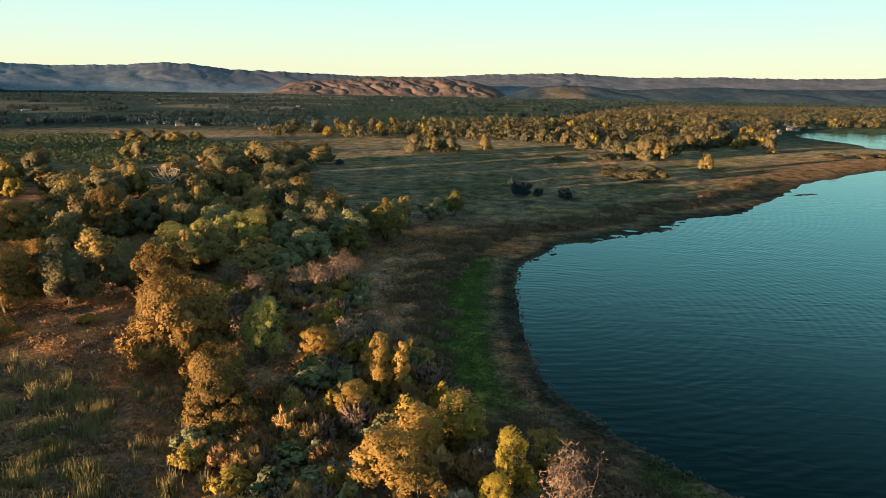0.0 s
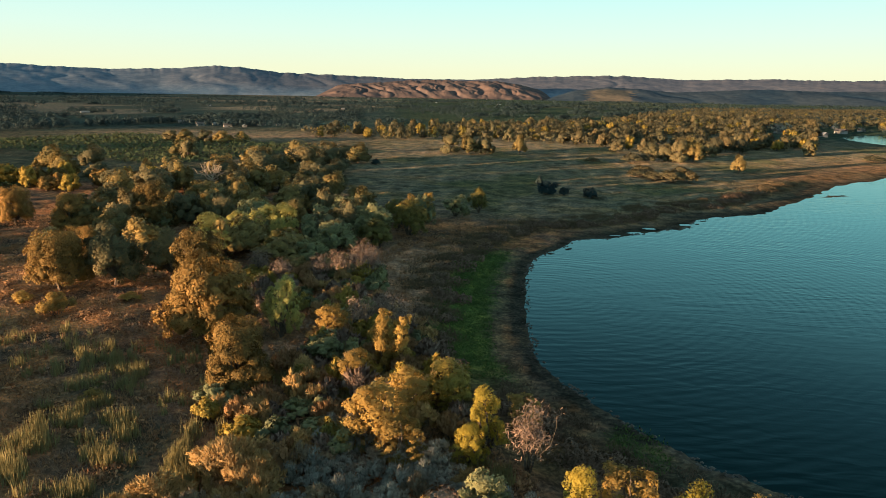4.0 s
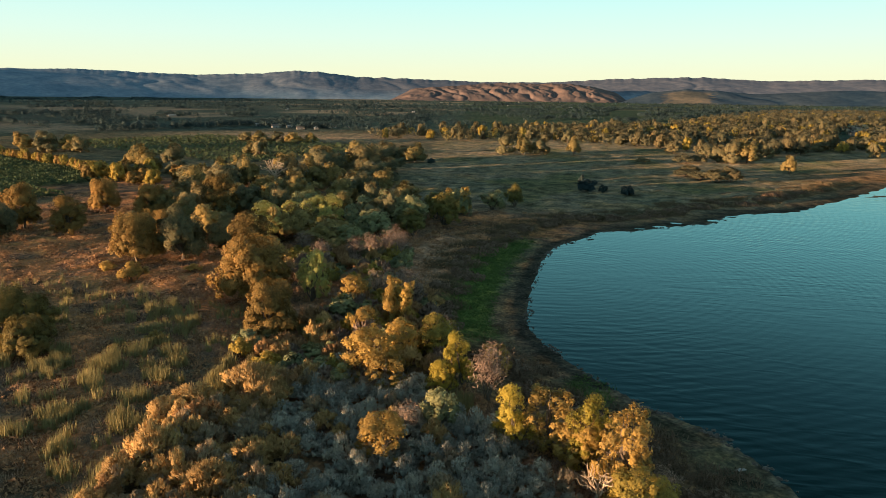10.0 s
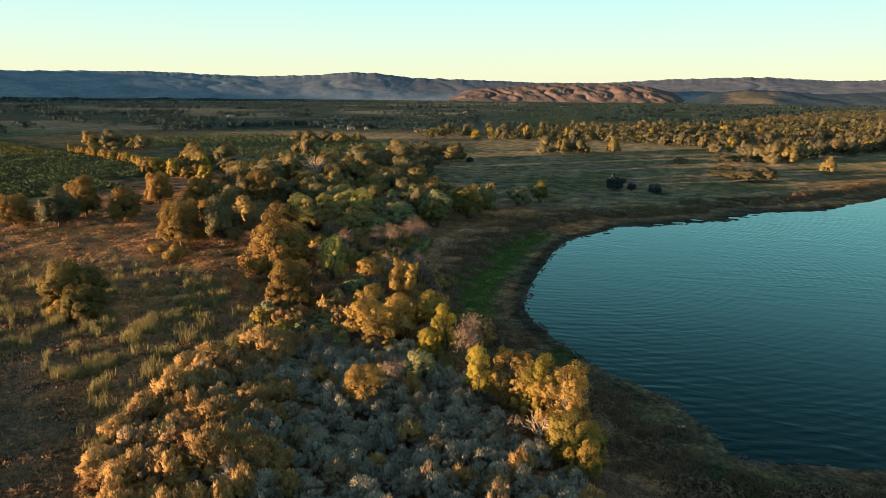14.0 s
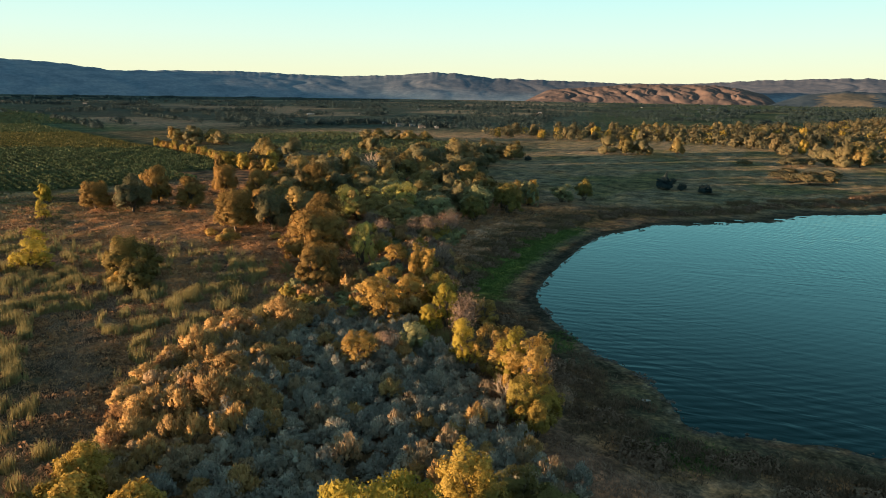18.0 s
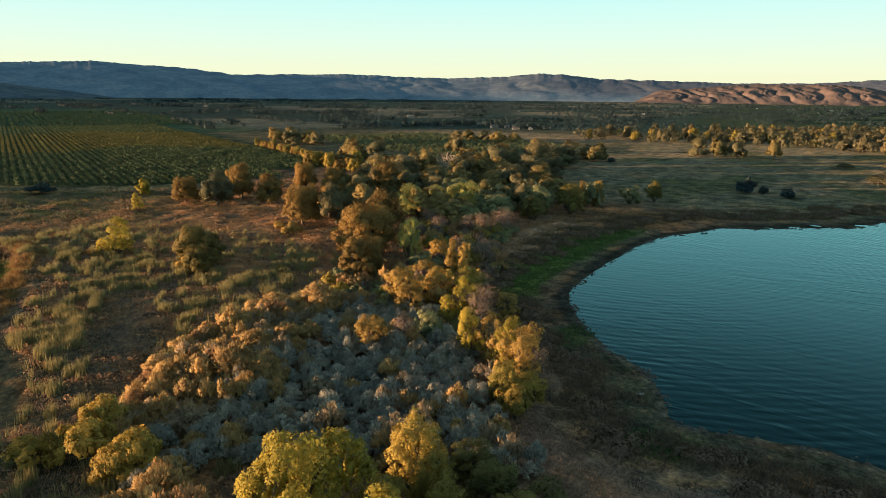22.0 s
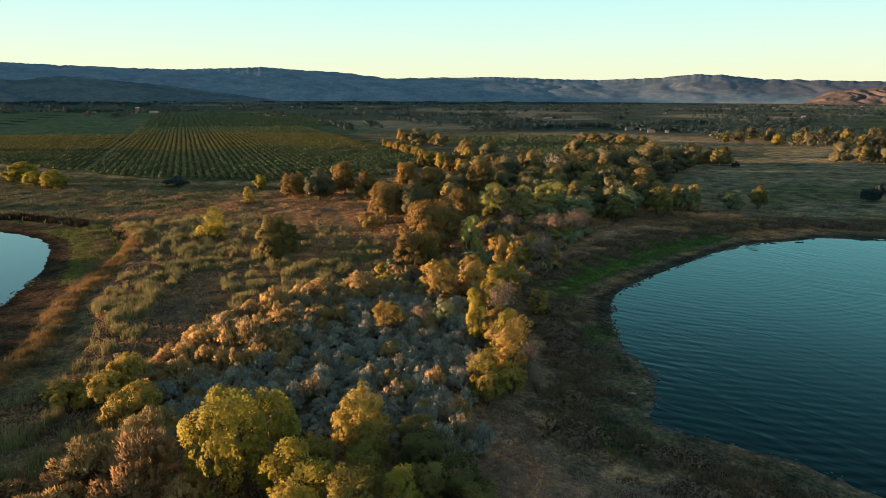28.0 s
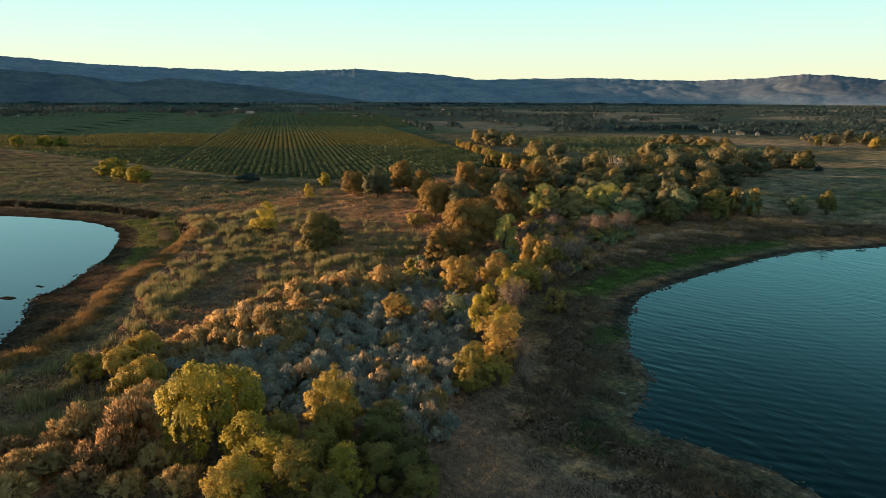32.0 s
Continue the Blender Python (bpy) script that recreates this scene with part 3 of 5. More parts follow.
# ---- mountains round the plain ----
def range_of_hills(name, r0, r1, profile, spurs, tone, seed, az0, az1, label, step_deg=0.12, rows=40, relief=0.3, sunny=None, crag=0.032, bare=None):
    """Hills in a band of bearings, with spurs and gullies running down from the crest; profile: crest height in degrees
    by bearing; tone: base colours with haze put in; sunny: tone of the sunlit bearings.
    """
    az = np.arange(az0, az1 + 0.001, step_deg)
    rr = np.linspace(0, 1, rows)
    A, R = np.meshgrid(az, rr)
    crest = np.interp(az, *zip(*profile))
    win = int(0.7 / step_deg) | 1
    crest = np.convolve(np.pad(crest, win // 2, mode="edge"), np.ones(win) / win, "valid")
    knobs = crag * (wobble(az, 0 * az, 1.9, seed) + 0.6 * wobble(az, 0 * az, 0.8, seed + 1) + 0.3 * wobble(az, 0 * az, 0.4, seed + 2)) * step(0.2, 0.8, crest)
    dist = r0 + (r1 - r0) * R
    x, y = np.sin(np.radians(A)) * dist, np.cos(np.radians(A)) * dist
    arc, down = np.radians(A) * r0, (dist - r0)
    ridge, amp, total = np.zeros_like(A), 1.0, 0.0
    for k, size in enumerate((spurs, spurs * 0.5, spurs * 0.22)):
        bend = arc + 0.3 * down + 0.25 * size * wobble(arc, down, size * 2.0, seed + 20 + k)
        ridge += amp * np.minimum(np.abs(np.sin(math.pi * bend / size + 1.6 * wobble(bend, 0.2 * down, size * 2.6, seed + k))) * 1.1, 1)
        total += amp
        amp *= 0.36
    ridge = ridge / total
    body = R ** 0.8 + relief * (ridge - 0.6) * np.sin(np.pi * R ** 0.8)
    z = body * (np.tan(np.radians(crest)) * r1 * 0.985 + 33) + np.radians(knobs) * r1 * R ** 5
    z[0] = -3
    na = len(az)
    i = (np.arange(rows - 1)[:, None] * na + np.arange(na - 1)[None, :]).ravel()
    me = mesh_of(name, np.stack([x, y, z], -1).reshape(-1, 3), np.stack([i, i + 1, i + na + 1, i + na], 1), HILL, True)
    # the base tones carry the blue haze and shade of distance
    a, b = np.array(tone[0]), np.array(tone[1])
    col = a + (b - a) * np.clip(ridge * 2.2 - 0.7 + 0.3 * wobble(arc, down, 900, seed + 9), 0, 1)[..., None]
    # sunlit bearings get a less blue tone, light put into the colour
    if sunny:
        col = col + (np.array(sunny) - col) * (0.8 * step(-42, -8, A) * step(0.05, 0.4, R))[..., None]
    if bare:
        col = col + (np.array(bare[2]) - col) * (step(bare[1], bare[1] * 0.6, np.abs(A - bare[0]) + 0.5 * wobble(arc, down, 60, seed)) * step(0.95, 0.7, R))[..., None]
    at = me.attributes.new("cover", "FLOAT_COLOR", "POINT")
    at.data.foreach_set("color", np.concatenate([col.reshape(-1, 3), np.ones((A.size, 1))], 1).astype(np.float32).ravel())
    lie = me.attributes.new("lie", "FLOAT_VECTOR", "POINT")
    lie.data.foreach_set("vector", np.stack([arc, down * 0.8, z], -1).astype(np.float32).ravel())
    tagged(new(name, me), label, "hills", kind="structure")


# west of -80 the crest is unseen, raised a little to shade the plain
FAR_CREST = [(-180, 1.2), (-130, 1.5), (-112, 1.6), (-95, 2.9), (-79.7, 2.66), (-77.7, 2.52), (-74.3, 2.26), (-71.3, 2.17), (-65, 1.98), (-61, 1.93), (-54.8, 2.2), (-52, 2.0),
             (-49, 1.85), (-45, 1.4), (-40, 1.5), (-36.7, 1.56), (-31.5, 1.38), (-28.5, 1.32), (-24.6, 1.45), (-21.2, 1.75), (-18.8, 1.62), (-16.4, 1.32), (-12.7, 1.26), (-6.6, 1.05),
             (-1.3, 1.05), (3.1, 1.33), (8.6, 1.5), (11, 1.45), (14.8, 1.22), (20.5, 1.34), (25, 1.25), (31.2, 1.32), (60, 1.4), (120, 1.1), (180, 1.2)]
range_of_hills("mountains", 3950, 4800, FAR_CREST, 420, ((0.13, 0.2, 0.275), (0.15, 0.21, 0.28)), 3, -180, 180, "distant dry mountain range with shadowed folds, haze put into its tone", 0.12, 36, 0.055, (0.118, 0.126, 0.158))
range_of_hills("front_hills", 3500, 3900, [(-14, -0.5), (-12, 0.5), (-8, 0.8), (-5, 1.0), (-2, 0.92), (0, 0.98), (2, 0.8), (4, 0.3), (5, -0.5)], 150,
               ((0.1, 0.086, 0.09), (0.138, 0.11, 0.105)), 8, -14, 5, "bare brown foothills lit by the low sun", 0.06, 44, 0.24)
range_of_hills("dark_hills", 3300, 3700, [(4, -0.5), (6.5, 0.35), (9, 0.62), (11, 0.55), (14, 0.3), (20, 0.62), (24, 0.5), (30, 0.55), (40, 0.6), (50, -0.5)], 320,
               ((0.033, 0.062, 0.095), (0.052, 0.078, 0.105)), 11, 4, 50, "low wooded hills, shade and haze put into their tone, one slope bare", 0.1, 34, 0.12, bare=(9.3, 2.0, (0.15, 0.135, 0.11)))
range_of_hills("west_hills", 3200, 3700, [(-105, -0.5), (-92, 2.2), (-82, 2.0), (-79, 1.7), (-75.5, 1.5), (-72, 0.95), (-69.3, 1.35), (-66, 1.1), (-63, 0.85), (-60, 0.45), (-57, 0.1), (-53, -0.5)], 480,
               ((0.075, 0.11, 0.145), (0.1, 0.13, 0.155)), 14, -105, -53, "dark wooded western hills, blue haze put into their tone", 0.12, 34, 0.14)


# ---- trees ----
def merge(*pieces):
    v = np.concatenate([p[0] for p in pieces])
    off = np.cumsum([0] + [len(p[0]) for p in pieces[:-1]])
    return v, np.concatenate([p[1] + o for p, o in zip(pieces, off)])


def lobed_crown(rng, lobes, size, cover, long, bump, bumps, low, core, spiky, loose):
    """Leaf sprays over the small rounded bumps that cover several lobes, round a shaded inner mass."""
    lobes = np.array(lobes, float)
    n = len(lobes) * bumps
    of = np.repeat(np.arange(len(lobes)), bumps)
    d = unit(rng.normal(0, 1, (n, 3)))
    d[:, 2] = np.where(d[:, 2] < low, -d[:, 2] * rng.uniform(0.2, 1, n), d[:, 2])
    mid = lobes[of, :3] + d * lobes[of, 3:] * rng.uniform(0.55, 0.95, (n, 1))
    rad = lobes[of, 3:].min(1) * bump * rng.uniform(0.5, 1.5, n)
    count = (2 * math.pi * rad ** 2 * cover / (0.52 * long * size ** 2)).astype(int) + 3
    count[rng.random(n) < 0.17] = 2
    b = np.repeat(np.arange(n), count)
    e = unit(rng.normal(0, 1, (len(b), 3)) + d[b] * 0.85)
    c = mid[b] + e * rad[b, None] * (1.15 - 0.75 * rng.random((len(b), 1)) ** 1.5)
    keep = np.ones(len(c), bool)
    for k, lb in enumerate(lobes):
        keep &= ((((c - lb[:3]) / lb[3:]) ** 2).sum(1) > 0.6) | (of[b] == k)
    heart = np.average(lobes[:, :3], axis=0, weights=lobes[:, 3] ** 2) * (1, 1, 0.8)
    c, out = c[keep], (e * 0.5 + unit(d / lobes[of, 3:])[b] * 0.4 + unit(c - heart) * 0.6)[keep]
    sprays = leaves(rng, c, out, np.full(len(c), size), long, loose, spiky)
    # the shaded inner mass of each lobe
    ring, tier = 8, 5
    th, ph = np.meshgrid(np.linspace(0, 2 * math.pi, ring, endpoint=False), np.linspace(0.12, math.pi - 0.12, tier))
    ball = np.stack([np.cos(th) * np.sin(ph), np.sin(th) * np.sin(ph), np.cos(ph)], -1).reshape(-1, 3)
    k = np.arange(ring)
    side = np.concatenate([np.stack([t * ring + k, (t + 1) * ring + k, (t + 1) * ring + (k + 1) % ring, t * ring + (k + 1) % ring], 1) for t in range(tier - 1)])
    side = np.concatenate([side[:, (0, 1, 2)], side[:, (0, 2, 3)]])
    inner = [(np.concatenate([lb[:3] + ball * lb[3:] * core * rng.uniform(0.75, 1.15, (len(ball), 1)), ball], 1), side) for lb in lobes]
    return merge(*inner, sprays)


def make_tree(kind, seed, label, category, leaf, bark, lobes, size, stems, cover=1.0, long=1.5, bump=0.44, bumps=14, branch_sides=5, low=-0.45, group="", core=0.5, limbs=False, spiky=False, loose=0.55):
    """One plant of unit height 10 at the origin: an Empty over trunk and crown."""
    rng = np.random.default_rng(seed)
    root = tagged(new(kind), label, category, group)
    v, f = lobed_crown(rng, lobes, size, cover, long, bump, bumps, low, core, spiky, loose)
    part("crown", mesh_of("crown", v, f, leaf), root)
    paths, trunk = [], None
    for s, lobe_set, r in stems:
        for li in lobe_set:
            lb = lobes[li]
            e = (lb[0], lb[1], lb[2] + 0.15 * lb[5])
            paths.append(limb(rng, s, e, r, r * 0.25, 6))
            for _ in range(3):
                w = np.clip(rng.normal(0, 0.45, 3), -0.6, 0.6) * np.array(lb[3:])
                start = np.array(s) * 0.35 + np.array(e) * 0.65
                paths.append(limb(rng, start, np.array(e) + w, r * 0.4, r * 0.1, 4))
            if limbs:
                me = mesh_of("branch", *tubes(paths, branch_sides), bark)
                paths = []
                if trunk:
                    part("branch", me, trunk)
                else:
                    trunk = part("trunk", me, root)
    if paths:
        part("trunk", mesh_of("trunk", *tubes(paths, branch_sides), bark), root)
    return root


def oak_lobes(rng, n, spread, top, low):
    out = [(0, 0, top * 0.66, spread * 0.58, spread * 0.58, top * 0.33)]
    for i in range(n):
        a = 2 * math.pi * (i + rng.uniform(-0.3, 0.3)) / n
        r = spread * rng.uniform(0.36, 0.7)
        s = spread * rng.uniform(0.26, 0.42)
        z = rng.uniform(low, top * 0.8 - 1.2 * (r / spread))
        out.append((math.cos(a) * r, math.sin(a) * r, z, s, s * rng.uniform(0.8, 1.15), s * rng.uniform(0.6, 0.85)))
    for i in range(n // 2 + 1):
        a, s = 2.4 * i + rng.uniform(-0.5, 0.5), spread * rng.uniform(0.26, 0.38)
        r = spread * rng.uniform(0.5, 0.7)
        out.append((math.cos(a) * r, math.sin(a) * r, rng.uniform(low + 0.1, top * 0.5), s, s, s * rng.uniform(0.7, 1.0)))
    return out


def oak(seed, leaf, label, fine=True, spread=5.6, low=1.7, kind="oak_tree", group="oaks", size=0.8):
    rng = np.random.default_rng(seed + 100)
    lobes = oak_lobes(rng, 13 if fine else 8, spread, 10.0, low)
    stems = [((0, 0, -0.4), (0,), 0.42)] + [((0.1, 0.05, 1.5), tuple(range(1, len(lobes))), 0.26)]
    if fine:
        return make_tree(kind, seed, label, "tree", leaf, BARK, lobes, 0.21, stems, 0.95, 1.4, 0.46, 15, group=group, limbs=True)
    return make_tree(kind, seed, label, "tree", leaf, BARK, lobes, size, stems[:1] + [((0.1, 0.05, 1.5), (1, 4), 0.3)], 1.1, 1.3, 0.46, 12, 4, group=group, core=0.6, loose=0.36)


def cottonwood(seed, leaf, label, fine=True, wide=3.2, kind="cottonwood_tree", group="yellow trees", size=0.0, skirt=1.4, lobed=19):
    rng = np.random.default_rng(seed + 200)
    lobes = [(0, 0, 6.2, wide * 0.5, wide * 0.5, 3.0)]
    for i in range(lobed):
        a, r = 2.4 * i + rng.uniform(-0.5, 0.5), wide * rng.uniform(0.3, 0.76)
        s = wide * rng.uniform(0.18, 0.31)
        z = rng.uniform(skirt, 8.4 - 4.4 * (r / wide) ** 2)
        lobes.append((math.cos(a) * r, math.sin(a) * r, z, s, s, min(s * rng.uniform(1.5, 2.5), 9.9 - z)))
    stems = [((0, 0, -0.4), (0, 1, 2), 0.22), ((0.5, -0.3, -0.4), (3, 4), 0.16), ((-0.4, 0.4, -0.4), (5, 6, 7), 0.16)]
    return make_tree(kind, seed, label, "tree", leaf, BARK, lobes, size or (0.16 if fine else 0.54), stems, 0.8 if fine else 1.1, 1.4, 0.48, 13, low=-0.7, group=group, core=0.22 if fine else 0.6, limbs=fine, loose=0.5 if fine else 0.36)


def willow(seed, leaf, label, group="willows"):
    rng = np.random.default_rng(seed + 300)
    lobes = [(0, 0, 6.2, 2.4, 2.4, 3.2)]
    for i in range(10):
        a, r = 2.4 * i, rng.uniform(1.6, 3.4)
        lobes.append((math.cos(a) * r, math.sin(a) * r, rng.uniform(2.0, 6.2), rng.uniform(1.0, 1.6), rng.uniform(1.0, 1.6), rng.uniform(1.6, 2.6)))
    stems = [((0, 0, -0.4), (0, 1, 2, 3), 0.2), ((0.6, 0.2, -0.4), (4, 5, 6, 7), 0.15)]
    return make_tree("willow_tree", seed, label, "tree", leaf, BARK, lobes, 0.24, stems, 1.0, 2.2, 0.46, 13, 4, -0.8, group, 0.5)


def poplar(seed):
    rng = np.random.default_rng(seed + 400)
    lobes = [(rng.uniform(-0.4, 0.4), rng.uniform(-0.4, 0.4), z, 1.25 - abs(z - 4.5) * 0.13, 1.25 - abs(z - 4.5) * 0.13, 1.6) for z in np.arange(1.6, 8.9, 0.9)]
    return make_tree("poplar_tree", seed, "slender golden poplar in autumn leaf", "tree", YELLOW, BARK, lobes, 0.17, [((0, 0, -0.4), (3, 7), 0.2)], 1.1, 1.6, 0.5, 12, 4, -0.9, "yellow trees", 0.45)


def bush(seed, kind, leaf, label, size=0.2, long=1.7, wide=3.2, group="bushes", lobes=9, category="shrub", plume=1.0, spiky=False, cover=1.0):
    """A rounded shrub of unit height 5: upright plumes round a middle, on a few stems."""
    rng = np.random.default_rng(seed + 500)
    lb = [(0, 0, 2.7, wide * 0.46, wide * 0.46, 2.0)]
    for i in range(lobes):
        a, r, s = 2.4 * i + rng.uniform(-0.5, 0.5), wide * math.sqrt(rng.uniform(0.1, 0.62)), wide * rng.uniform(0.24, 0.36) * plume
        lb.append((math.cos(a) * r, math.sin(a) * r, rng.uniform(1.2, 3.7 - 2.0 * (r / wide) ** 2), s, s, s * rng.uniform(1.1, 1.7)))
    return make_tree(kind, seed, label, category, leaf, BARK, lb, size, [((0, 0, -0.3), (0, 1, 2, 3, 4), 0.09)], cover, long, 0.48, 11, 3, -0.3, group, 0.42, spiky=spiky)


def bare_bush(seed, label):
    """Leafless twiggy shrub: a fan of thin stems with sparse dry sprays."""
    rng = np.random.default_rng(seed + 600)
    root = tagged(new("bare_shrub"), label, "shrub", "rusty shrubs")
    paths, tips = [], []
    for i in range(16):
        a, lean = rng.uniform(0, 6.28), rng.uniform(0.2, 1.5)
        e = np.array((math.cos(a) * lean * 1.4, math.sin(a) * lean * 1.4, rng.uniform(3.2, 5.0)))
        paths.append(limb(rng, (math.cos(a) * 0.2, math.sin(a) * 0.2, -0.3), e, 0.05, 0.012, 5))
        for _ in range(4):
            s = e * rng.uniform(0.45, 0.9)
            t = s + rng.normal(0, 0.5, 3) + (0, 0, 0.5)
            paths.append((np.array([s, t]), [0.025, 0.008]))
            tips.append(t)
    v, f = tubes(paths, 3)
    part("stem_fan", mesh_of("stem_fan", v, f, BARK), root)
    tips = np.repeat(np.array(tips), 24, 0) + rng.normal(0, 0.36, (len(tips) * 24, 3))
    v, f = leaves(rng, tips, tips * (0.5, 0.5, 0.2), np.full(len(tips), 0.06), 6.0, 0.8)
    part("foliage", mesh_of("foliage", v, f, BARE), root)
    return root


def dead_tree(x, y, h):
    rng = np.random.default_rng(77)
    root = tagged(new("dead_tree"), "bleached dead tree with bare forked branches", "tree")
    paths = [limb(rng, (0, 0, -0.5), (0.2, 0, 4.2), 0.38, 0.28, 5)]
    part("trunk", mesh_of("trunk", *tubes(paths, 6), PALE_BARK), root)
    for i in range(8):
        a = 0.8 * i + rng.uniform(-0.2, 0.2)
        e = np.array((math.cos(a) * rng.uniform(2.5, 4.2), math.sin(a) * rng.uniform(2.5, 4.2), rng.uniform(5.5, 10)))
        ps = [limb(rng, (0.15, 0, rng.uniform(2.8, 4.2)), e, 0.2, 0.07, 6, 0.2)]
        for _ in range(5):
            k = rng.integers(2, 5)
            s = ps[0][0][k]
            ps.append(limb(rng, s, s + rng.normal(0, 1.1, 3) + (0, 0, 0.8), 0.08, 0.03, 4, 0.2))
        part("branch", mesh_of("branch", *tubes(ps, 4), PALE_BARK), root)
    place(root, x, y, h / 10, 1.0, 0.4)


def place(root, x, y, s, wide=1.0, turn=0.0, sink=0.0):
    z = float(height(x, y)[0]) - sink
    root.matrix_basis = Matrix.LocRotScale((x, y, z), Euler((0, 0, turn)), (s * wide, s * wide, s))
    return root


def plant(models, rows, unit_height, unit_radius, rng, sink=0.05):
    """Plants at (x, y, height, radius), taking the models in turn; the last copies use the model itself last."""
    used = set()
    for i, (x, y, h, r) in enumerate(rows):
        mdl = models[i % len(models)]
        s, w = h / unit_height, r / unit_radius
        m = Matrix.LocRotScale((x, y, float(height(x, y)[0]) - sink), Euler((0, 0, rng.uniform(0, 6.28))), (w, w * rng.uniform(0.9, 1.1), s))
        if mdl.name in used:
            copy_thing(mdl, m @ Matrix.Diagonal((1 / mdl.scale[0], 1 / mdl.scale[1], 1 / mdl.scale[2], 1)))
        else:
            used.add(mdl.name)
            mdl.matrix_basis = m


R = random.Random(4)
oaks = [oak(1, OAK, "broad valley oak with olive-brown autumn leaves"), oak(2, OAK, "spreading oak with rusty olive crown"), oak(3, DARK_OAK, "dense dark green live oak"), oak(4, OAK, "many-lobed oak glowing in low sun", spread=5.0)]
# the stand in the field and the wooded knoll behind it
OAK_ROWS = [(-31, 80, 11.2, 6.6), (-42.7, 105, 9.8, 5.2), (-57, 103, 10.3, 5.2), (-38, 92, 9.6, 4.8), (-64, 99, 10.4, 5.4), (-21.5, 64, 7.6, 3.9), (-50, 109, 8.8, 4.6), 
            (-96, 121, 9.0, 4.8), (-119, 110, 8.2, 4.3), (-74, 152, 11.0, 5.9), (-106, 110, 9.8, 5.4), (-110, 124, 11.2, 5.0), (-108, 152, 9.6, 4.8), (-88, 143, 9.4, 5.1), (-80, 167, 9.8, 5.2), (-66, 112, 8.6, 4.6), (-24, 70, 7.0, 3.6)]
plant(oaks, OAK_ROWS, 10.0, 5.6, R)
plant([oak(5, OLIVE_OAK, "olive-gold oak standing alone among reeds")], [(-57, 57, 7.6, 3.7), (-48.5, 51.3, 5.6, 3.2), (-53.5, 58, 6.2, 3.2)], 10.0, 5.6, R)
knoll = [oak(11, WOODS, "oak of the wooded knoll, rusty in sunlight", False, low=1.2, size=0.43), oak(12, DARK_OAK, "dark oak of the wooded knoll", False, low=1.2, size=0.43), oak(13, WOODS, "round-headed oak with brown leaves", False, low=1.2, size=0.43), oak(14, DARK_OAK, "old live oak with dense crown", False, low=1.2, size=0.43)]
KNOLL_ROWS = [(-99, 227, 7.6, 5.5), (-58, 193, 11, 5.2), (-50, 201, 12, 7), (-34, 177, 11, 4.0), (-119, 241, 7.2, 3.7), (-78, 248, 12.3, 9.6), (-92, 244, 10, 7), (-64, 256, 12.0, 9.4), (-73, 284, 12, 10), (-58, 272, 11.5, 8.5), (-90, 276, 10.5, 8.5),
              (-70, 318, 9.2, 6.6), (-55, 316, 9, 6.6), (-62, 326, 8.2, 6.6), (-159, 249, 11.5, 7), (-140, 243, 11, 6.6), (-150, 240, 9.5, 6), (-138, 322, 10.5, 5), (-146, 330, 8, 5), (-42, 183, 9, 5), (-27, 172, 8.5, 4.5)]
FAR_OAKS = [(-261, 322, 10.5, 7), (-252, 328, 9.6, 7), (-270, 332, 10.2, 7), (-281, 328, 9.5, 7), (-243, 324, 9, 6), (-160, 422, 7.8, 7), (-172, 426, 7.4, 7), (-184, 424, 7.6, 7), (-196, 430, 7, 6.5), (-150, 428, 7.4, 6),
            (-16, 378, 10.3, 6.6), (-6, 380, 11, 6.6), (3, 384, 10, 6), (22, 384, 11, 4.4), (101, 357, 11, 6), (109, 360, 12, 6.5), (95, 362, 9, 5), (116, 313, 8.6, 4)]
KNOLL_ROWS += FAR_OAKS
plant(knoll, KNOLL_ROWS, 10.0, 5.6, R)
more = []
while len(more) < 24:
    x, y = R.uniform(-105, -42), R.uniform(176, 240)
    if all((x - a) ** 2 + (y - b) ** 2 > 45 for a, b, _, _ in more):
        more.append((x, y, R.uniform(7.5, 10.5), R.uniform(4.5, 6.5)))
for i in range(9):
    more.append((R.uniform(-100, -68), R.uniform(140, 170), R.uniform(6, 9), R.uniform(4, 6)))
plant(knoll, more, 10.0, 5.6, R)
dead_tree(-80, 204, 12.5)
dead_tree(21.2, 30.4, 4.4)

yellows = [cottonwood(21, YELLOW, "cottonwood in golden autumn leaf"), cottonwood(22, YELLOW, "yellow cottonwood with pale forked stems"), cottonwood(23, OLIVE, "olive and gold leafed cottonwood")]
place(cottonwood(24, LEMON, "tall many-stemmed cottonwood in bright yellow leaf", wide=5.2, size=0.17, skirt=2.6, lobed=34), 21.3, -1.8, 1.08, 0.84, 0.6)
YELLOW_ROWS = [(23.4, 33.3, 9.6, 3.2), (-4, 52.5, 7.8, 4.0), (26, 30, 4.4, 2.2), (17, 40.5, 7.4, 2.9), (1.8, 34.2, 5.6, 2.9), (2, 62, 6.6, 3.5), (-1.5, 49.5, 5.6, 2.6), (-2, 58, 6.6, 3.2), (24, 28, 6.0, 2.4), (20, 37, 6.4, 2.8),
               (-15, 83, 5.8, 2.8), (-8, 80, 5.0, 2.2), (10, 60, 4.6, 2.4), (-9, 66, 5.2, 2.6)]
plant(yellows, YELLOW_ROWS, 10.0, 3.3, R)
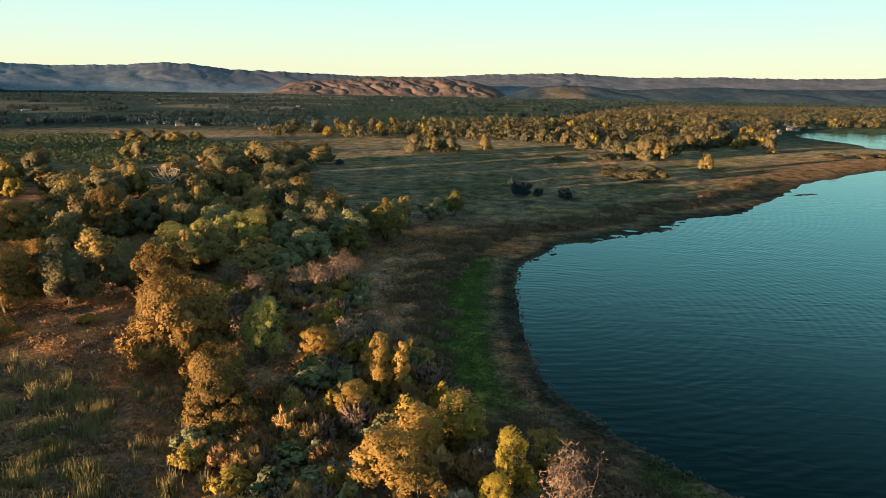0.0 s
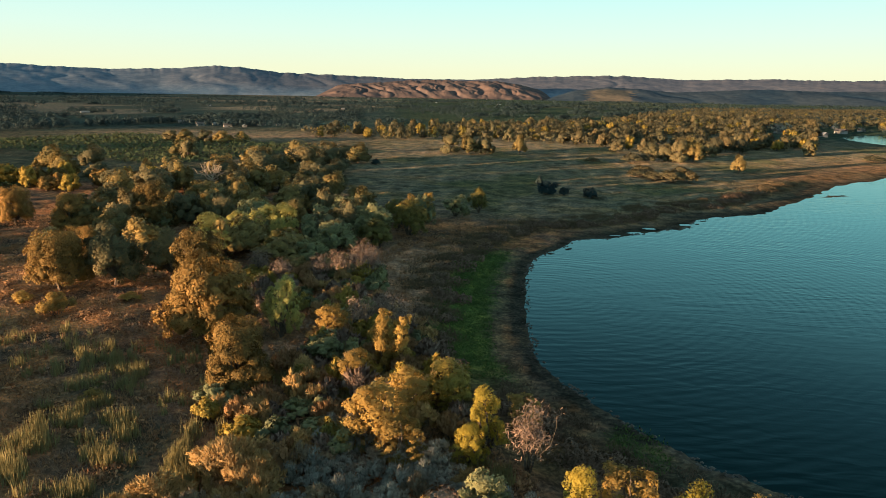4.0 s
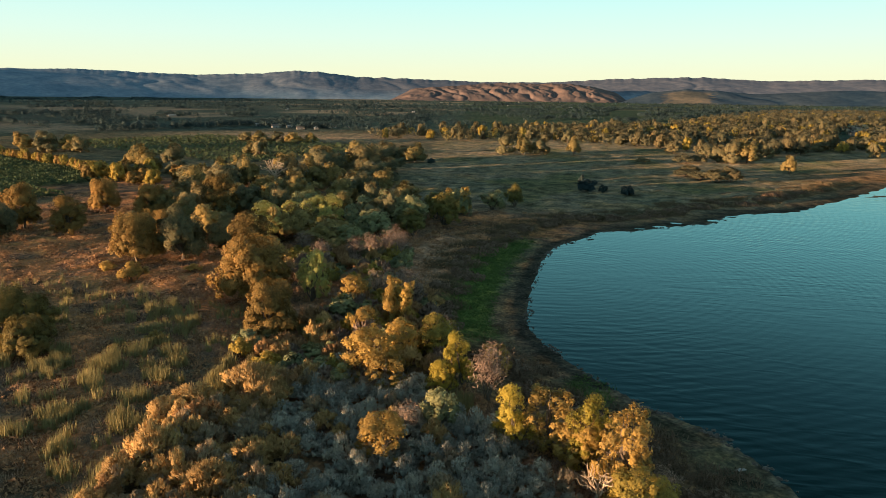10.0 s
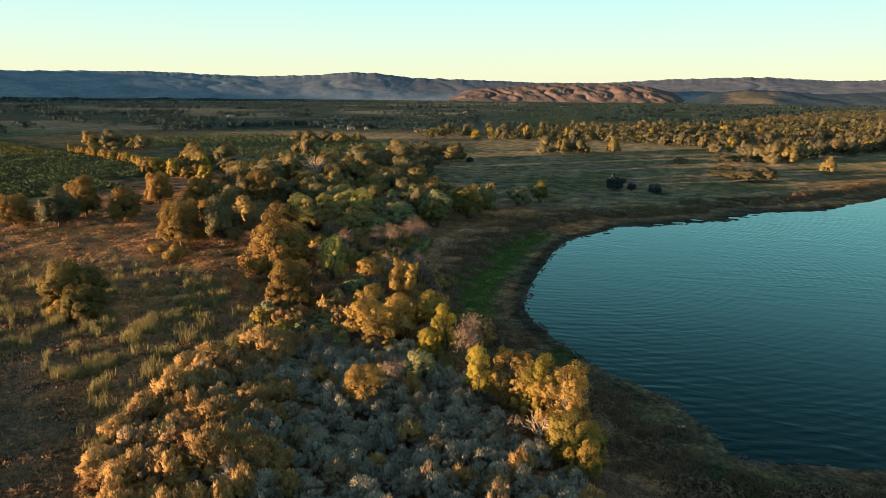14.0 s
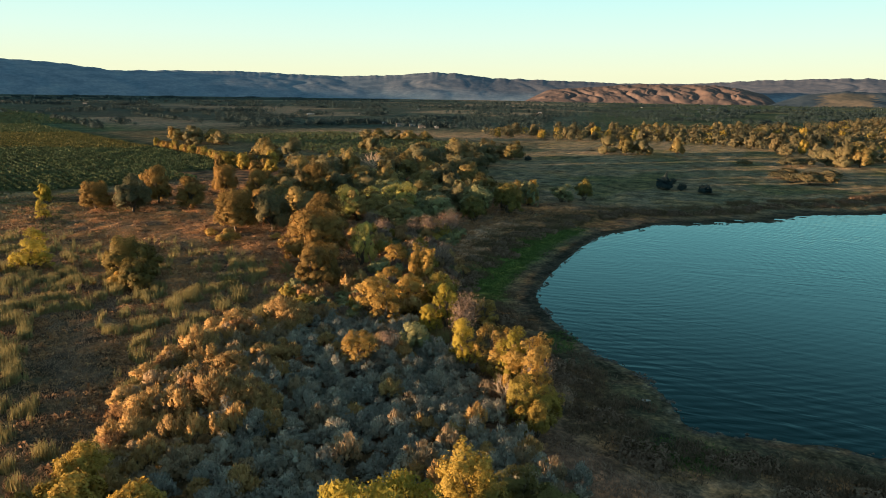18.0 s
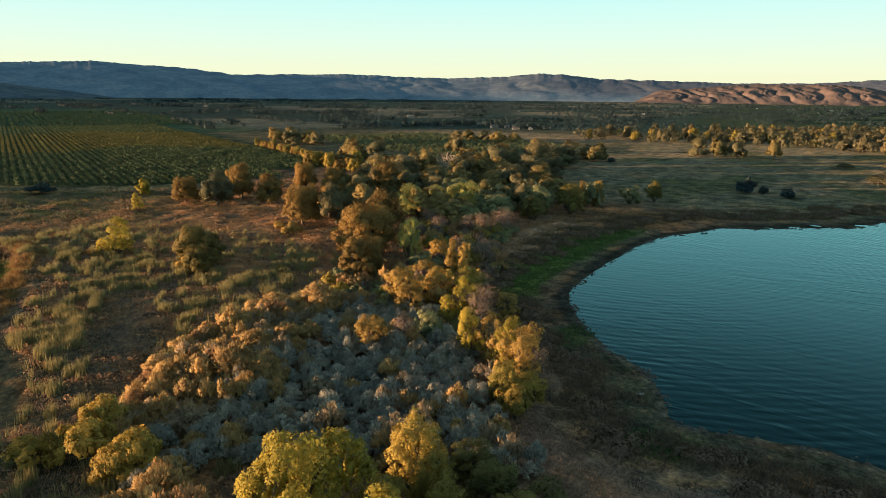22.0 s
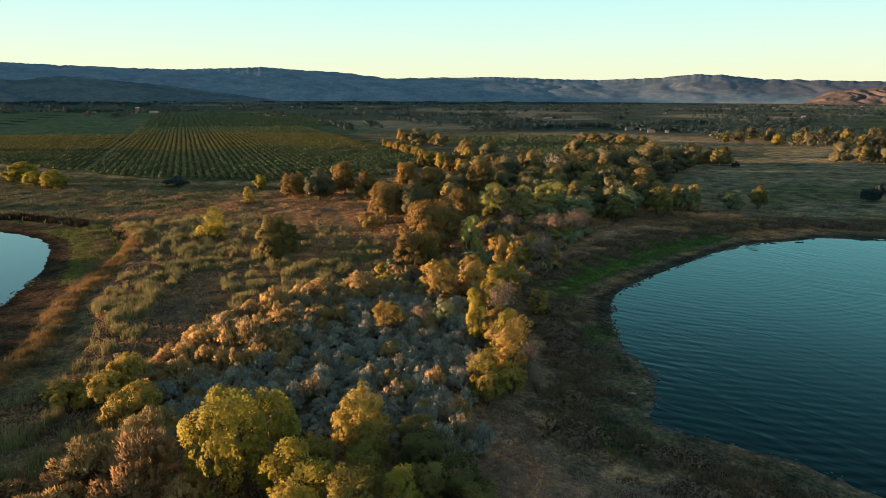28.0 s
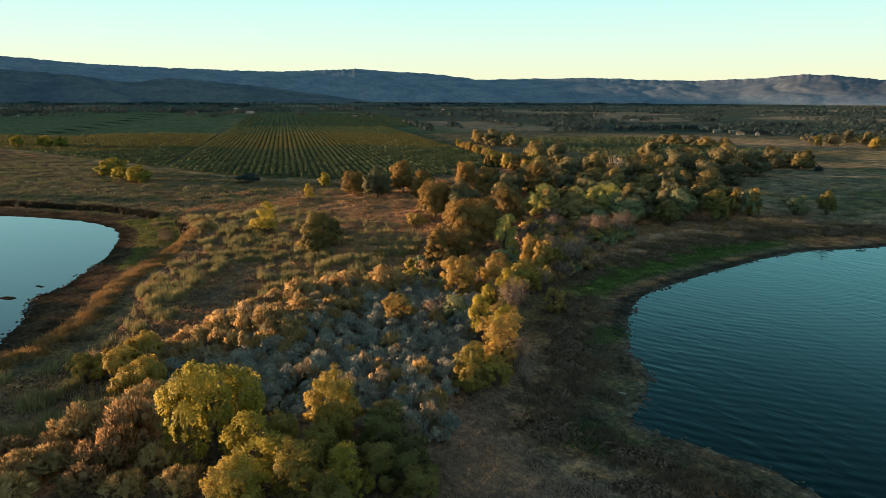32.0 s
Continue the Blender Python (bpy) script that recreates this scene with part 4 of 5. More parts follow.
plant([cottonwood(25, LEMON, "lemon yellow cottonwood with lumpy crown", wide=3.4)], [(-75.3, 54, 8.2, 3.9), (-118, 92, 5.6, 2.2), (13.5, 40, 7.0, 2.3), (20.5, 37, 7.8, 2.3), (6.2, 53.5, 7.0, 2.3), (4.6, 50.5, 4.6, 2.0), (28.8, -1.6, 7.4, 3.2), (35.1, 3.3, 6.2, 2.3), (31.5, -4.5, 6.0, 2.6)], 10.0, 3.4, R)
limes = [cottonwood(31, LIME, "yellow-green cottonwood by the old channel", wide=4.2, group="yellow-green trees"), cottonwood(32, LIME, "pale green cottonwood turning yellow", wide=4.0, group="yellow-green trees")]
plant(limes, [(-50, 126, 9.2, 6.0), (-45, 146, 8.6, 4.8), (-40, 144, 9.2, 4.6), (-22, 82, 9.4, 3.3), (-48, 140, 7.5, 4.0)], 10.0, 4.2, R)
willows = [willow(41, WILLOW, "grey-green willow along the channel"), willow(42, WILLOW, "bushy blue-green willow by the channel"), willow(43, SHADE_OLIVE, "olive willow with sunlit top")]
WILLOW_ROWS = [(-26, 133, 8.2, 4.9), (-20, 149, 9.0, 5.2), (-13, 155, 9.3, 4.6), (-11, 171, 8.8, 3.3), (-3, 183, 6.3, 3.9), (3, 189, 7.4, 3.1), (6, 42, 5.0, 2.2),
               (-31, 138, 7.5, 4.2), (-18, 140, 7.0, 4.0), (-25, 155, 8.4, 4.5), (-33, 152, 8.0, 4.5), (-17, 163, 8.2, 4.0), (-28, 122, 6.0, 3.6), (-14, 74, 4.2, 2.8), (-36, 128, 6.4, 3.8), (-30, 165, 8.5, 4.8)]
plant(willows, WILLOW_ROWS, 10.0, 4.2, R)
plant([cottonwood(44, SHADE_OLIVE, "dark olive cottonwood at the thicket end", wide=4.0), cottonwood(45, OLIVE, "olive-gold cottonwood at the thicket end", wide=4.0)], [(31, 10, 5.2, 2.8), (24.4, 9, 7.7, 3.3), (36, 9, 4.8, 2.8), (33, 0, 6.6, 2.6), (27.5, 13, 4.2, 2.6), (32, -5, 6.4, 2.8), (38, 0, 5.4, 2.4), (27, 7, 5.8, 2.4), (34.5, 7, 5.0, 2.3), (30, 4, 5.4, 2.4), (39, 8, 4.0, 2.2), (25, 3, 5.0, 2.2)], 10.0, 4.2, R)
plant([poplar(51), poplar(52)], [(-6.4, 72, 8.0, 1.25), (-4.2, 72.5, 7.6, 1.2), (-7.5, 78, 6.0, 1.4), (-10, 171, 8.6, 1.9), (-14, 168, 7.8, 1.7)], 10.0, 1.4, R)
rusty = [bare_bush(61, "leafless rusty pink shrub by the channel"), bare_bush(62, "dry twiggy pinkish shrub")]
plant(rusty, [(-17, 119, 6.0, 3.2), (-20, 113, 5.4, 3.0), (-15, 113, 5.6, 3.0), (-35, 112, 5.4, 2.6), (10, 50, 6.0, 2.6), (-12, 86, 5.4, 2.6), (-6, 84, 5.2, 2.4), (3, 40, 3.6, 1.8), (-9, 90, 4.8, 2.4), (-30, 108, 4.6, 2.6), (-24, 112, 4.5, 2.6),
              (24, 36, 5.0, 2.0), (27, 34, 3.4, 1.6), (2, 66, 4.0, 2.2)], 5.0, 2.2, R)

# tangled undergrowth between the big oaks and the shore
under = [bush(63, "undergrowth_shrub", WILLOW, "green tangled shrub under the trees", 0.36, 1.7, group="undergrowth"), bush(64, "undergrowth_shrub", BARE, "leafless grey brush under the trees", 0.3, 2.6, group="undergrowth", spiky=True), bush(65, "undergrowth_shrub", OLIVE, "olive shrub under the trees", 0.36, 1.7, group="undergrowth"), bush(67, "undergrowth_shrub", TAN, "tan plume shrub under the trees", 0.3, 2.6, group="undergrowth", spiky=True), bush(66, "undergrowth_shrub", RUST, "rusty brush under the trees", 0.3, 2.6, group="undergrowth", spiky=True)]
TANGLE = np.array([(-24, 56), (-12, 50), (4, 55), (1, 68), (-3, 84), (-10, 98), (-13, 118), (-22, 126), (-38, 118), (-34, 98), (-18, 88), (-18, 72)], float)
rows = []
while len(rows) < 170:
    x, y = R.uniform(-40, 5), R.uniform(50, 126)
    if float(inland(np.array([x]), np.array([y]), TANGLE)[0]) < 0 and all((x - a) ** 2 + (y - b) ** 2 > 2.6 for a, b, _, _ in rows):
        rows.append((x, y, R.uniform(2.0, 4.0), R.uniform(1.2, 2.1)))
plant(under, rows, 5.0, 3.0, R)
rows = []
while len(rows) < 26:
    x, y = R.uniform(-78, -22), R.uniform(118, 200)
    if x < -20 - 0.12 * (y - 118) and all((x - a) ** 2 + (y - b) ** 2 > 30 for a, b, _, _ in rows):
        rows.append((x, y, R.uniform(5.5, 9.5), R.uniform(3.5, 5.5)))
for x, y, h, r in rows:
    mdl = R.choice((knoll[1], knoll[0], knoll[2], willows[0], willows[1]))
    copy_thing(mdl, Matrix.LocRotScale((x, y, float(height(x, y)[0]) - 0.05), Euler((0, 0, R.uniform(0, 6.28))), (r / 5, r / 5, h / 10)) @ Matrix.Diagonal((1 / mdl.scale[0], 1 / mdl.scale[1], 1 / mdl.scale[2], 1)))

# ---- shrubs of the thicket and its sunlit edge ----
tans = [bush(71, "tan_shrub", TAN, "dry tan feathery shrub at the thicket edge", 0.15, 2.8, group="tan shrubs", lobes=13, plume=0.9, cover=0.8, spiky=True), bush(72, "tan_shrub", TAN, "sandy brown dry shrub beside reeds", 0.15, 2.8, group="tan shrubs", lobes=13, plume=0.9, cover=0.8, spiky=True), bush(73, "rust_shrub", RUST, "rusty brown dry shrub beside the thicket", 0.15, 2.8, group="tan shrubs", lobes=13, plume=0.9, cover=0.8, spiky=True)]
TAN_ROWS = [(-15, 45, 4.8, 2.8), (-13, 43, 4.0, 2.4), (-17, 37, 3.8, 2.4), (-18, 30, 4.8, 2.5), (-6, 18, 5.0, 3.0), (-3, 21, 3.4, 2.4), (-20, 41, 3.2, 2.4), (-22, 38, 2.8, 2.2), (14, -7, 5.7, 3.3), (10, -10, 4.4, 2.8), (14, -16, 3.0, 2.6),
            (9, -17, 2.8, 2.8), (18, -18, 3.0, 2.6), (5, -19, 2.6, 2.6), (17, -9, 4.6, 2.4), (-11, 26, 3.4, 2.4), (-9, 31, 3.2, 2.2)]
TAN_ROWS += [(12.5, -8.4, 3.8, 2.6), (14, -13.3, 2.9, 2.6), (20, -6.1, 3.0, 2.2), (19.5, -12.5, 2.6, 2.4), (8, -4.5, 4.0, 2.6), (25, -6.4, 2.8, 2.2), (16.5, -10.8, 3.4, 2.6), (10.5, -6.2, 4.2, 2.7), (7, -7.5, 3.0, 2.4), (11, -12.5, 2.6, 2.4), (6, -1.5, 3.0, 2.2), (22.5, -10, 2.5, 2.2), (-10.3, 21, 3.4, 2.6), (-2, 19.3, 3.8, 2.2), (-16.3, 47, 3.6, 3.4), (-12, 48.5, 3.2, 2.6)]
for t in np.linspace(0, 1, 24):
    TAN_ROWS.append((float(np.interp(t, (0, 0.35, 0.7, 1), (-8, -17, -20, -13))) + R.uniform(-1.5, 3), float(np.interp(t, (0, 0.35, 0.7, 1), (5, 18, 33, 49))) + R.uniform(-1, 1), R.uniform(1.8, 3.2), R.uniform(1.1, 1.9)))
plant(tans, TAN_ROWS, 5.0, 3.0, R)
plant([bush(74, "yellow_shrub", YELLOW, "round yellow willow shrub in the grass", 0.22, 1.6, group="yellow shrubs"), bush(75, "olive_shrub", GOLD_OLIVE, "olive-gold willow shrub in dry grass", 0.17, 1.6, group="yellow shrubs", lobes=14)],
      [(-58, 88, 3.9, 2.5), (-4, -2, 4.2, 2.7), (-36, 59, 1.8, 1.2), (1, -2.5, 3.8, 2.3), (-53, 52, 2.6, 1.8), (-8, -5, 3.0, 2.4), (-19, 58, 2.2, 1.5), (1.5, -1, 4.6, 2.4), (-66, 92, 2.2, 1.8), (-6.5, 1.7, 4.4, 2.4), (-50, 95, 1.7, 1.6), (26, 26, 4.0, 2.2)], 5.0, 3.0, R)
# the shade on these shrubs is put into their leaf tone
dark_bushes = [bush(76, "dark_shrub", FARWOOD, "green shrub standing alone in the meadow, shade put into its tone", 0.3, 1.5, group="meadow shrubs")]
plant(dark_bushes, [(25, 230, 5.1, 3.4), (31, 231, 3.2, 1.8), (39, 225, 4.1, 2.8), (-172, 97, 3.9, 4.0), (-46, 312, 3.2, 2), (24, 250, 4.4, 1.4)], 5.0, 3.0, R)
greys = [bush(80 + k, "grey_shrub", GREY, ("grey-green feathery shrub in the shaded thicket", "dusty grey shrub of the dense thicket", "blue-grey shrub of the thicket")[k], 0.17, 2.8, group="thicket shrubs", lobes=11, plume=0.75, cover=0.6, spiky=True) for k in range(3)]
plumes = [bush(84 + k, "plume_shrub", (TAN, SCRUB)[k], ("tan plume among grey shrubs", "dry grey-brown plume of the thicket edge")[k], 0.17, 2.8, group="thicket plumes", lobes=11, plume=0.75, cover=0.6, spiky=True) for k in range(2)]
THICKET = np.array([(-8, 3), (-16, 16), (-20, 30), (-15, 46), (-10, 58), (-2, 56), (3, 48), (14, 39), (21, 30), (26, 23), (33, 17), (30, 12), (22, 13), (16, 5), (6, 4), (12, -8), (2, -2)], float)
rows = []
while len(rows) < 430:
    x, y = R.uniform(-20, 34), R.uniform(-10, 58)
    if float(inland(np.array([x]), np.array([y]), THICKET)[0]) < 0 and all((x - a) ** 2 + (y - b) ** 2 > 1.7 for a, b, _, _ in rows):
        rows.append((x, y, R.uniform(1.5, 3.0), R.uniform(1.15, 1.85)))
# west-side shrubs go tan, the rest grey: sun and shade put into tone
order = [r[0] + 0.25 * r[1] + R.uniform(-5, 5) < 0.5 or i % 7 == 5 for i, r in enumerate(rows)]
rows = [(x, y, h * (1.25 if o else 1.0), r) for (x, y, h, r), o in zip(rows, order)]
plant(greys, [r for r, o in zip(rows, order) if not o], 5.0, 3.0, R)
plant(plumes, [r for r, o in zip(rows, order) if o], 5.0, 3.0, R)

# ---- woodland across the meadow ----
wood = [oak(91, FOREST, "oak of the far woodland, brown and gold", False, 5.4, 1.3, group="woodland trees"), oak(92, FOREST, "dark oak of the far woodland", False, 5.4, 1.3, group="woodland trees"), oak(93, FOREST, "dark olive tree of the far woodland", False, 5.4, 1.3, group="woodland trees"),
        cottonwood(94, OLIVE, "golden tree among the far oaks", False, 4.6, group="woodland trees"), oak(95, DARK_OAK, "rusty oak at the woodland edge", False, 5.6, 1.3, group="woodland trees")]
rows = []
WOOD = np.array([(-95, 500), (-60, 470), (-20, 500), (60, 470), (100, 355), (130, 395), (165, 420), (225, 405), (290, 425), (300, 470), (285, 560), (300, 680), (480, 780), (900, 860), (1250, 1300), (1150, 1750), (450, 1600), (260, 1150), (120, 780), (-40, 660), (-130, 560), (-128, 462)], float)
while len(rows) < 300:
    x, y = R.uniform(-130, 900), R.uniform(340, 1000)
    if R.random() > min(1.0, (520 / y) ** 2.2):
        continue
    if x > 0.475 * y and y < 700 or y > 480 and min(abs(math.degrees(math.atan2(x, y)) - q) for q in (21.9, 25.2, 27.3)) < 0.7:
        continue
    if float(inland(np.array([x]), np.array([y]), WOOD)[0]) < 0 and float(inland(np.array([x]), np.array([y]), LAGOON_LINE)[0]) > 8 and all((x - a) ** 2 + (y - b) ** 2 > 32 for a, b, _, _ in rows):
        rows.append((x, y, R.uniform(6.0, 10.5), R.uniform(3.4, 5.8)))
plant(wood, rows, 10.0, 5.6, R)
plant([bush(97, "gold_shrub", FOREST, "low olive-brown shrub by the meadow", 0.36, 1.4, group="meadow edge shrubs")],
      [(77, 272, 5.5, 5.5), (83, 273, 5.0, 4.7), (72, 280, 4.0, 4.5), (79, 285, 4.2, 5), (68, 290, 3.5, 5), (77, 349, 5.0, 6), (84, 352, 4.6, 5), (56, 345, 3.2, 4), (88, 300, 4, 5), (72, 305, 3.6, 5), (250, 405, 3, 7), (265, 412, 2.6, 6), (236, 398, 3, 6), (215, 392, 4, 6)], 5.0, 3.0, R)

# ---- hedge of young trees along the vineyard, trees past its foot ----
hedge = [cottonwood(101, OAK, "young yellowing tree in the vineyard hedge", False, 4.4, group="vineyard hedge"), cottonwood(102, OLIVE, "golden young tree in the vineyard hedge", False, 4.4, group="vineyard hedge")]
rows = [(-136 - 130 * t + R.uniform(-2, 2), 214 + 82 * t + R.uniform(-2, 2), R.uniform(3.6, 6.0), R.uniform(2.2, 3.3)) for t in np.linspace(0, 1, 42)]
plant([cottonwood(103, LEMON, "rounded yellow tree beside the vineyard corner", False, 4.4, size=0.3)], [(-427, 85, 7.8, 6), (-440, 72, 7.8, 5), (-418, 92, 7, 5), (-235, 68, 7.4, 5.6), (-232, 64, 6.0, 5), (-204, 67, 6.6, 5.4), (-212, 64, 5.4, 4.8), (-197, 66, 5.0, 4.6), (-142, 113, 5.6, 2.7)], 10.0, 4.4, R)
for k in range(16):
    rows.append((R.uniform(-160, -110), R.uniform(205, 240), R.uniform(5, 8), R.uniform(3, 5)))
plant(hedge, rows, 10.0, 4.4, R)

# ---- unseen oaks added beyond the pond, outside the view, to shade the low ground ----
rows = []
while len(rows) < 18:
    a, b = R.uniform(-300, 130), R.uniform(160, 460)
    x, y = 10 + math.sin(sb) * b + math.cos(sb) * a, 10 + math.cos(sb) * b - math.sin(sb) * a
    if y < -26 + (79 - x) * 0.12 - 18 and float(inland(np.array([x]), np.array([y]), POND_LINE)[0]) > 8:
        rows.append((x, y, R.uniform(9, 13), R.uniform(5, 9)))
for k in range(6):
    rows.append((-160 + 11 * k + R.uniform(-4, 4), -72 - 1.5 * k + R.uniform(-8, 8), R.uniform(6, 8.5), R.uniform(4, 6)))
    rows.append((-130 + 7 * k + R.uniform(-3, 3), -98 - 5 * k + R.uniform(-5, 5), R.uniform(11, 13), R.uniform(6, 8)))
plant([oak(111, OAK, "unseen oak added to shade the low ground", False, group="pond oaks"), oak(112, DARK_OAK, "unseen dark oak added to shade the low ground", False, group="pond oaks")], rows, 10.0, 5.6, R)


# ---- grasses, reeds and sedges ----
def scatter(rng, n, x0, x1, y0, y1, want):
    out, got = [], 0
    while got < n:
        x, y = rng.uniform(x0, x1, 40000), rng.uniform(y0, y1, 40000)
        z, dl, dp, dg = land(x, y)
        k = rng.random(40000) < want(x, y, dl, dp)
        out.append(np.stack([x[k], y[k], z[k]], 1))
        got += k.sum()
    return np.concatenate(out)[:n]


def tufts(rng, spots, per, spread, h0, h1, width, lean):
    p = np.repeat(spots, per, 0)
    p[:, :2] += rng.normal(0, spread, (len(p), 2))
    p[:, 2] -= 0.03
    return blades(rng, p, rng.uniform(h0, h1, len(p)), np.full(len(p), width), lean)


rng = np.random.default_rng(21)


def field(x, y, dl, dp):
    th = inland(x, y, THICKET)
    return (dp > 17) * (dl > 18) * (th > 0.5) * (x < 45) * step(-170, -120, x)


spots = scatter(rng, 5000, -110, 10, -25, 125, lambda x, y, dl, dp: field(x, y, dl, dp) * step(0.1, 0.7, 0.5 * wobble(x, y, 30, 21) + 0.9 * wobble(x, y, 6, 22)) * step(-60, -20, -abs(y - 25)) * (beside(x, y, TRODDEN) > 4))
ob = new("reeds", mesh_of("reeds", *tufts(rng, spots, 14, 0.2, 0.8, 1.8, 0.11, 0.14), REED))
tagged(ob, "tall yellow-green reeds in loose patches", "reeds", kind="stuff")
spots = scatter(rng, 6500, -150, 60, -30, 180, lambda x, y, dl, dp: field(x, y, dl, dp) * step(-0.5, 0.5, wobble(x, y, 18, 23)))
ob = new("dry_grass", mesh_of("dry_grass", *tufts(rng, spots, 13, 0.5, 0.25, 0.65, 0.09, 0.5), STRAW))
tagged(ob, "dry rust and straw coloured grass tufts", "grass", kind="stuff")
spots = scatter(rng, 26000, -120, 24, -28, 165, lambda x, y, dl, dp: field(x, y, dl, dp) * (0.3 + 0.7 * step(-0.6, 0.4, wobble(x, y, 11, 51))) * step(190, 60, np.hypot(x + 20, y - 30)))
ob = new("field_grass", mesh_of("field_grass", *tufts(rng, spots, 7, 0.35, 0.15, 0.42, 0.08, 0.6), leaf_material("field_grass_blades", [(0.13, 0.1, 0.078), (0.24, 0.168, 0.122), (0.38, 0.265, 0.18)], 0.25)))
tagged(ob, "short brown grass over the field", "grass", kind="stuff")
spots = scatter(rng, 3000, -60, 150, -30, 290, lambda x, y, dl, dp: step(10, 14, dl) * step(24, 17, dl) * (0.06 + step(0.0, 0.6, wobble(x, y, 16, 24))) * (inland(x, y, THICKET) > 1) * (y > 66))
ob = new("sedges", mesh_of("sedges", *tufts(rng, spots, 22, 0.6, 0.3, 0.8, 0.11, 0.5), SEDGE))
tagged(ob, "dark matted sedges along the lake bank", "sedges", kind="stuff")
spots = scatter(rng, 1700, 8, 70, 10, 82, lambda x, y, dl, dp: step(4, 7, dl + 2.5 * wobble(x, y, 9, 41)) * step(12.5, 9, dl + 2.5 * wobble(x, y, 9, 41)) * (0.25 + step(-0.3, 0.4, wobble(x, y, 7, 42))) * (inland(x, y, THICKET) > 1))
ob = new("bank_brush", mesh_of("bank_brush", *tufts(rng, spots, 12, 0.5, 0.2, 0.55, 0.14, 0.6), leaf_material("brown_brush_twigs", [(0.07, 0.056, 0.04), (0.12, 0.092, 0.066), (0.19, 0.14, 0.1)], 0.2)))
tagged(ob, "low dark brown brush along the lake bank", "brush", kind="stuff")
spots = scatter(rng, 4200, 14, 75, 0, 62, lambda x, y, dl, dp: step(14.5, 17, dl) * (inland(x, y, THICKET) > 1.5) * (0.3 + step(-0.3, 0.5, wobble(x, y, 10, 43))))
ob = new("shore_dry_grass", mesh_of("shore_dry_grass", *tufts(rng, spots, 7, 0.4, 0.15, 0.45, 0.12, 0.6), leaf_material("mauve_grass_blades", [(0.14, 0.1, 0.08), (0.23, 0.165, 0.13), (0.33, 0.24, 0.185)], 0.25)))
tagged(ob, "short faded grass above the lake bank", "grass", kind="stuff")


def hummocky(x, y, dl, dp):
    low = dl + 1.5 * wobble(x, y, 20, 61) + 5 * (y < 66)
    return step(11, 12.5, low) * step(18, 15.5, low) * (0.1 + step(-0.2, 0.5, wobble(x, y, 15, 62))) * np.where((y < 66) & (x > 12), 1.6, 1.0) * (dl < 17)


spots = scatter(rng, 135, -20, 150, 22, 262, hummocky)
d = unit(rng.normal(0, 1, (len(spots) * 520, 3)))
d[:, 2] = np.abs(d[:, 2])
big = np.repeat(np.stack([rng.uniform(1.6, 3.6, len(spots)), rng.uniform(1.2, 2.4, len(spots)), rng.uniform(0.7, 1.3, len(spots))], 1), 520, 0)
c = np.repeat(spots, 520, 0)
ob = new("bank_hummocks", mesh_of("bank_hummocks", *leaves(rng, c + d * big * (0.85 + 0.2 * np.sin(d[:, :1] * 8 + c[:, :1])), d + (0, 0, 0.3), np.full(len(d), 0.16), 2.0, 0.6), leaf_material("dead_sedge_blades", [(0.105, 0.08, 0.058), (0.18, 0.13, 0.095), (0.27, 0.19, 0.138)], 0.15)))
tagged(ob, "dark brown matted hummocks along the lake bank", "sedges", kind="stuff")
# near-black tufts added to draw the shade of the far cut bank
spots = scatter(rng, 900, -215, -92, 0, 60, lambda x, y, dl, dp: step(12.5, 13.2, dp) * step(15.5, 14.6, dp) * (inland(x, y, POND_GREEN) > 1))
ob = new("pond_sedges", mesh_of("pond_sedges", *tufts(rng, spots, 12, 0.6, 0.7, 1.5, 0.28, 0.3), leaf_material("bank_shade_blades", [(0.02, 0.018, 0.013), (0.035, 0.03, 0.02), (0.06, 0.048, 0.03)], 0.1)))
tagged(ob, "near-black tufts standing in for shade on the far pond bank", "sedges", kind="stuff")
spots = scatter(rng, 1800, -104, -10, -22, 54, lambda x, y, dl, dp: step(2.4, 0.6, rim_distance(x, y) + 1.1 * wobble(x, y, 5, 18)) * (0.25 + step(-0.3, 0.4, wobble(x, y, 3, 19))))
# dark sedge tufts that also stand in for shade under the bank
low = scatter(rng, 700, -112, -25, -25, 60, lambda x, y, dl, dp: step(9, 10.5, dp + wobble(x, y, 7, 63)) * step(13, 11.5, dp + wobble(x, y, 7, 63)) * step(-0.2, 0.4, wobble(x, y, 9, 65)))
ob = new("rim_sedges", mesh_of("rim_sedges", *tufts(rng, low, 16, 0.5, 0.3, 0.8, 0.12, 0.5), SEDGE))
tagged(ob, "dark sedge clumps below the pond bank", "sedges", kind="stuff")
ob = new("bank_grass", mesh_of("bank_grass", *tufts(rng, spots, 16, 0.4, 0.35, 0.9, 0.09, 0.45), leaf_material("bleached_grass_blades", [(0.1, 0.066, 0.032), (0.21, 0.13, 0.054), (0.37, 0.23, 0.09)], 0.25)))
tagged(ob, "orange bleached grass along the pond bank", "grass", kind="stuff")
spots = scatter(rng, 6000, -40, 240, 170, 460, lambda x, y, dl, dp: step(22, 30, dl) * step(-45, -10, x) * step(-0.2, 0.6, wobble(x, y, 24, 25)))
ob = new("meadow_grass", mesh_of("meadow_grass", *tufts(rng, spots, 5, 0.9, 0.12, 0.4, 0.25, 0.6), MEADOW))
tagged(ob, "pale dry grass of the open meadow", "grass", kind="stuff")
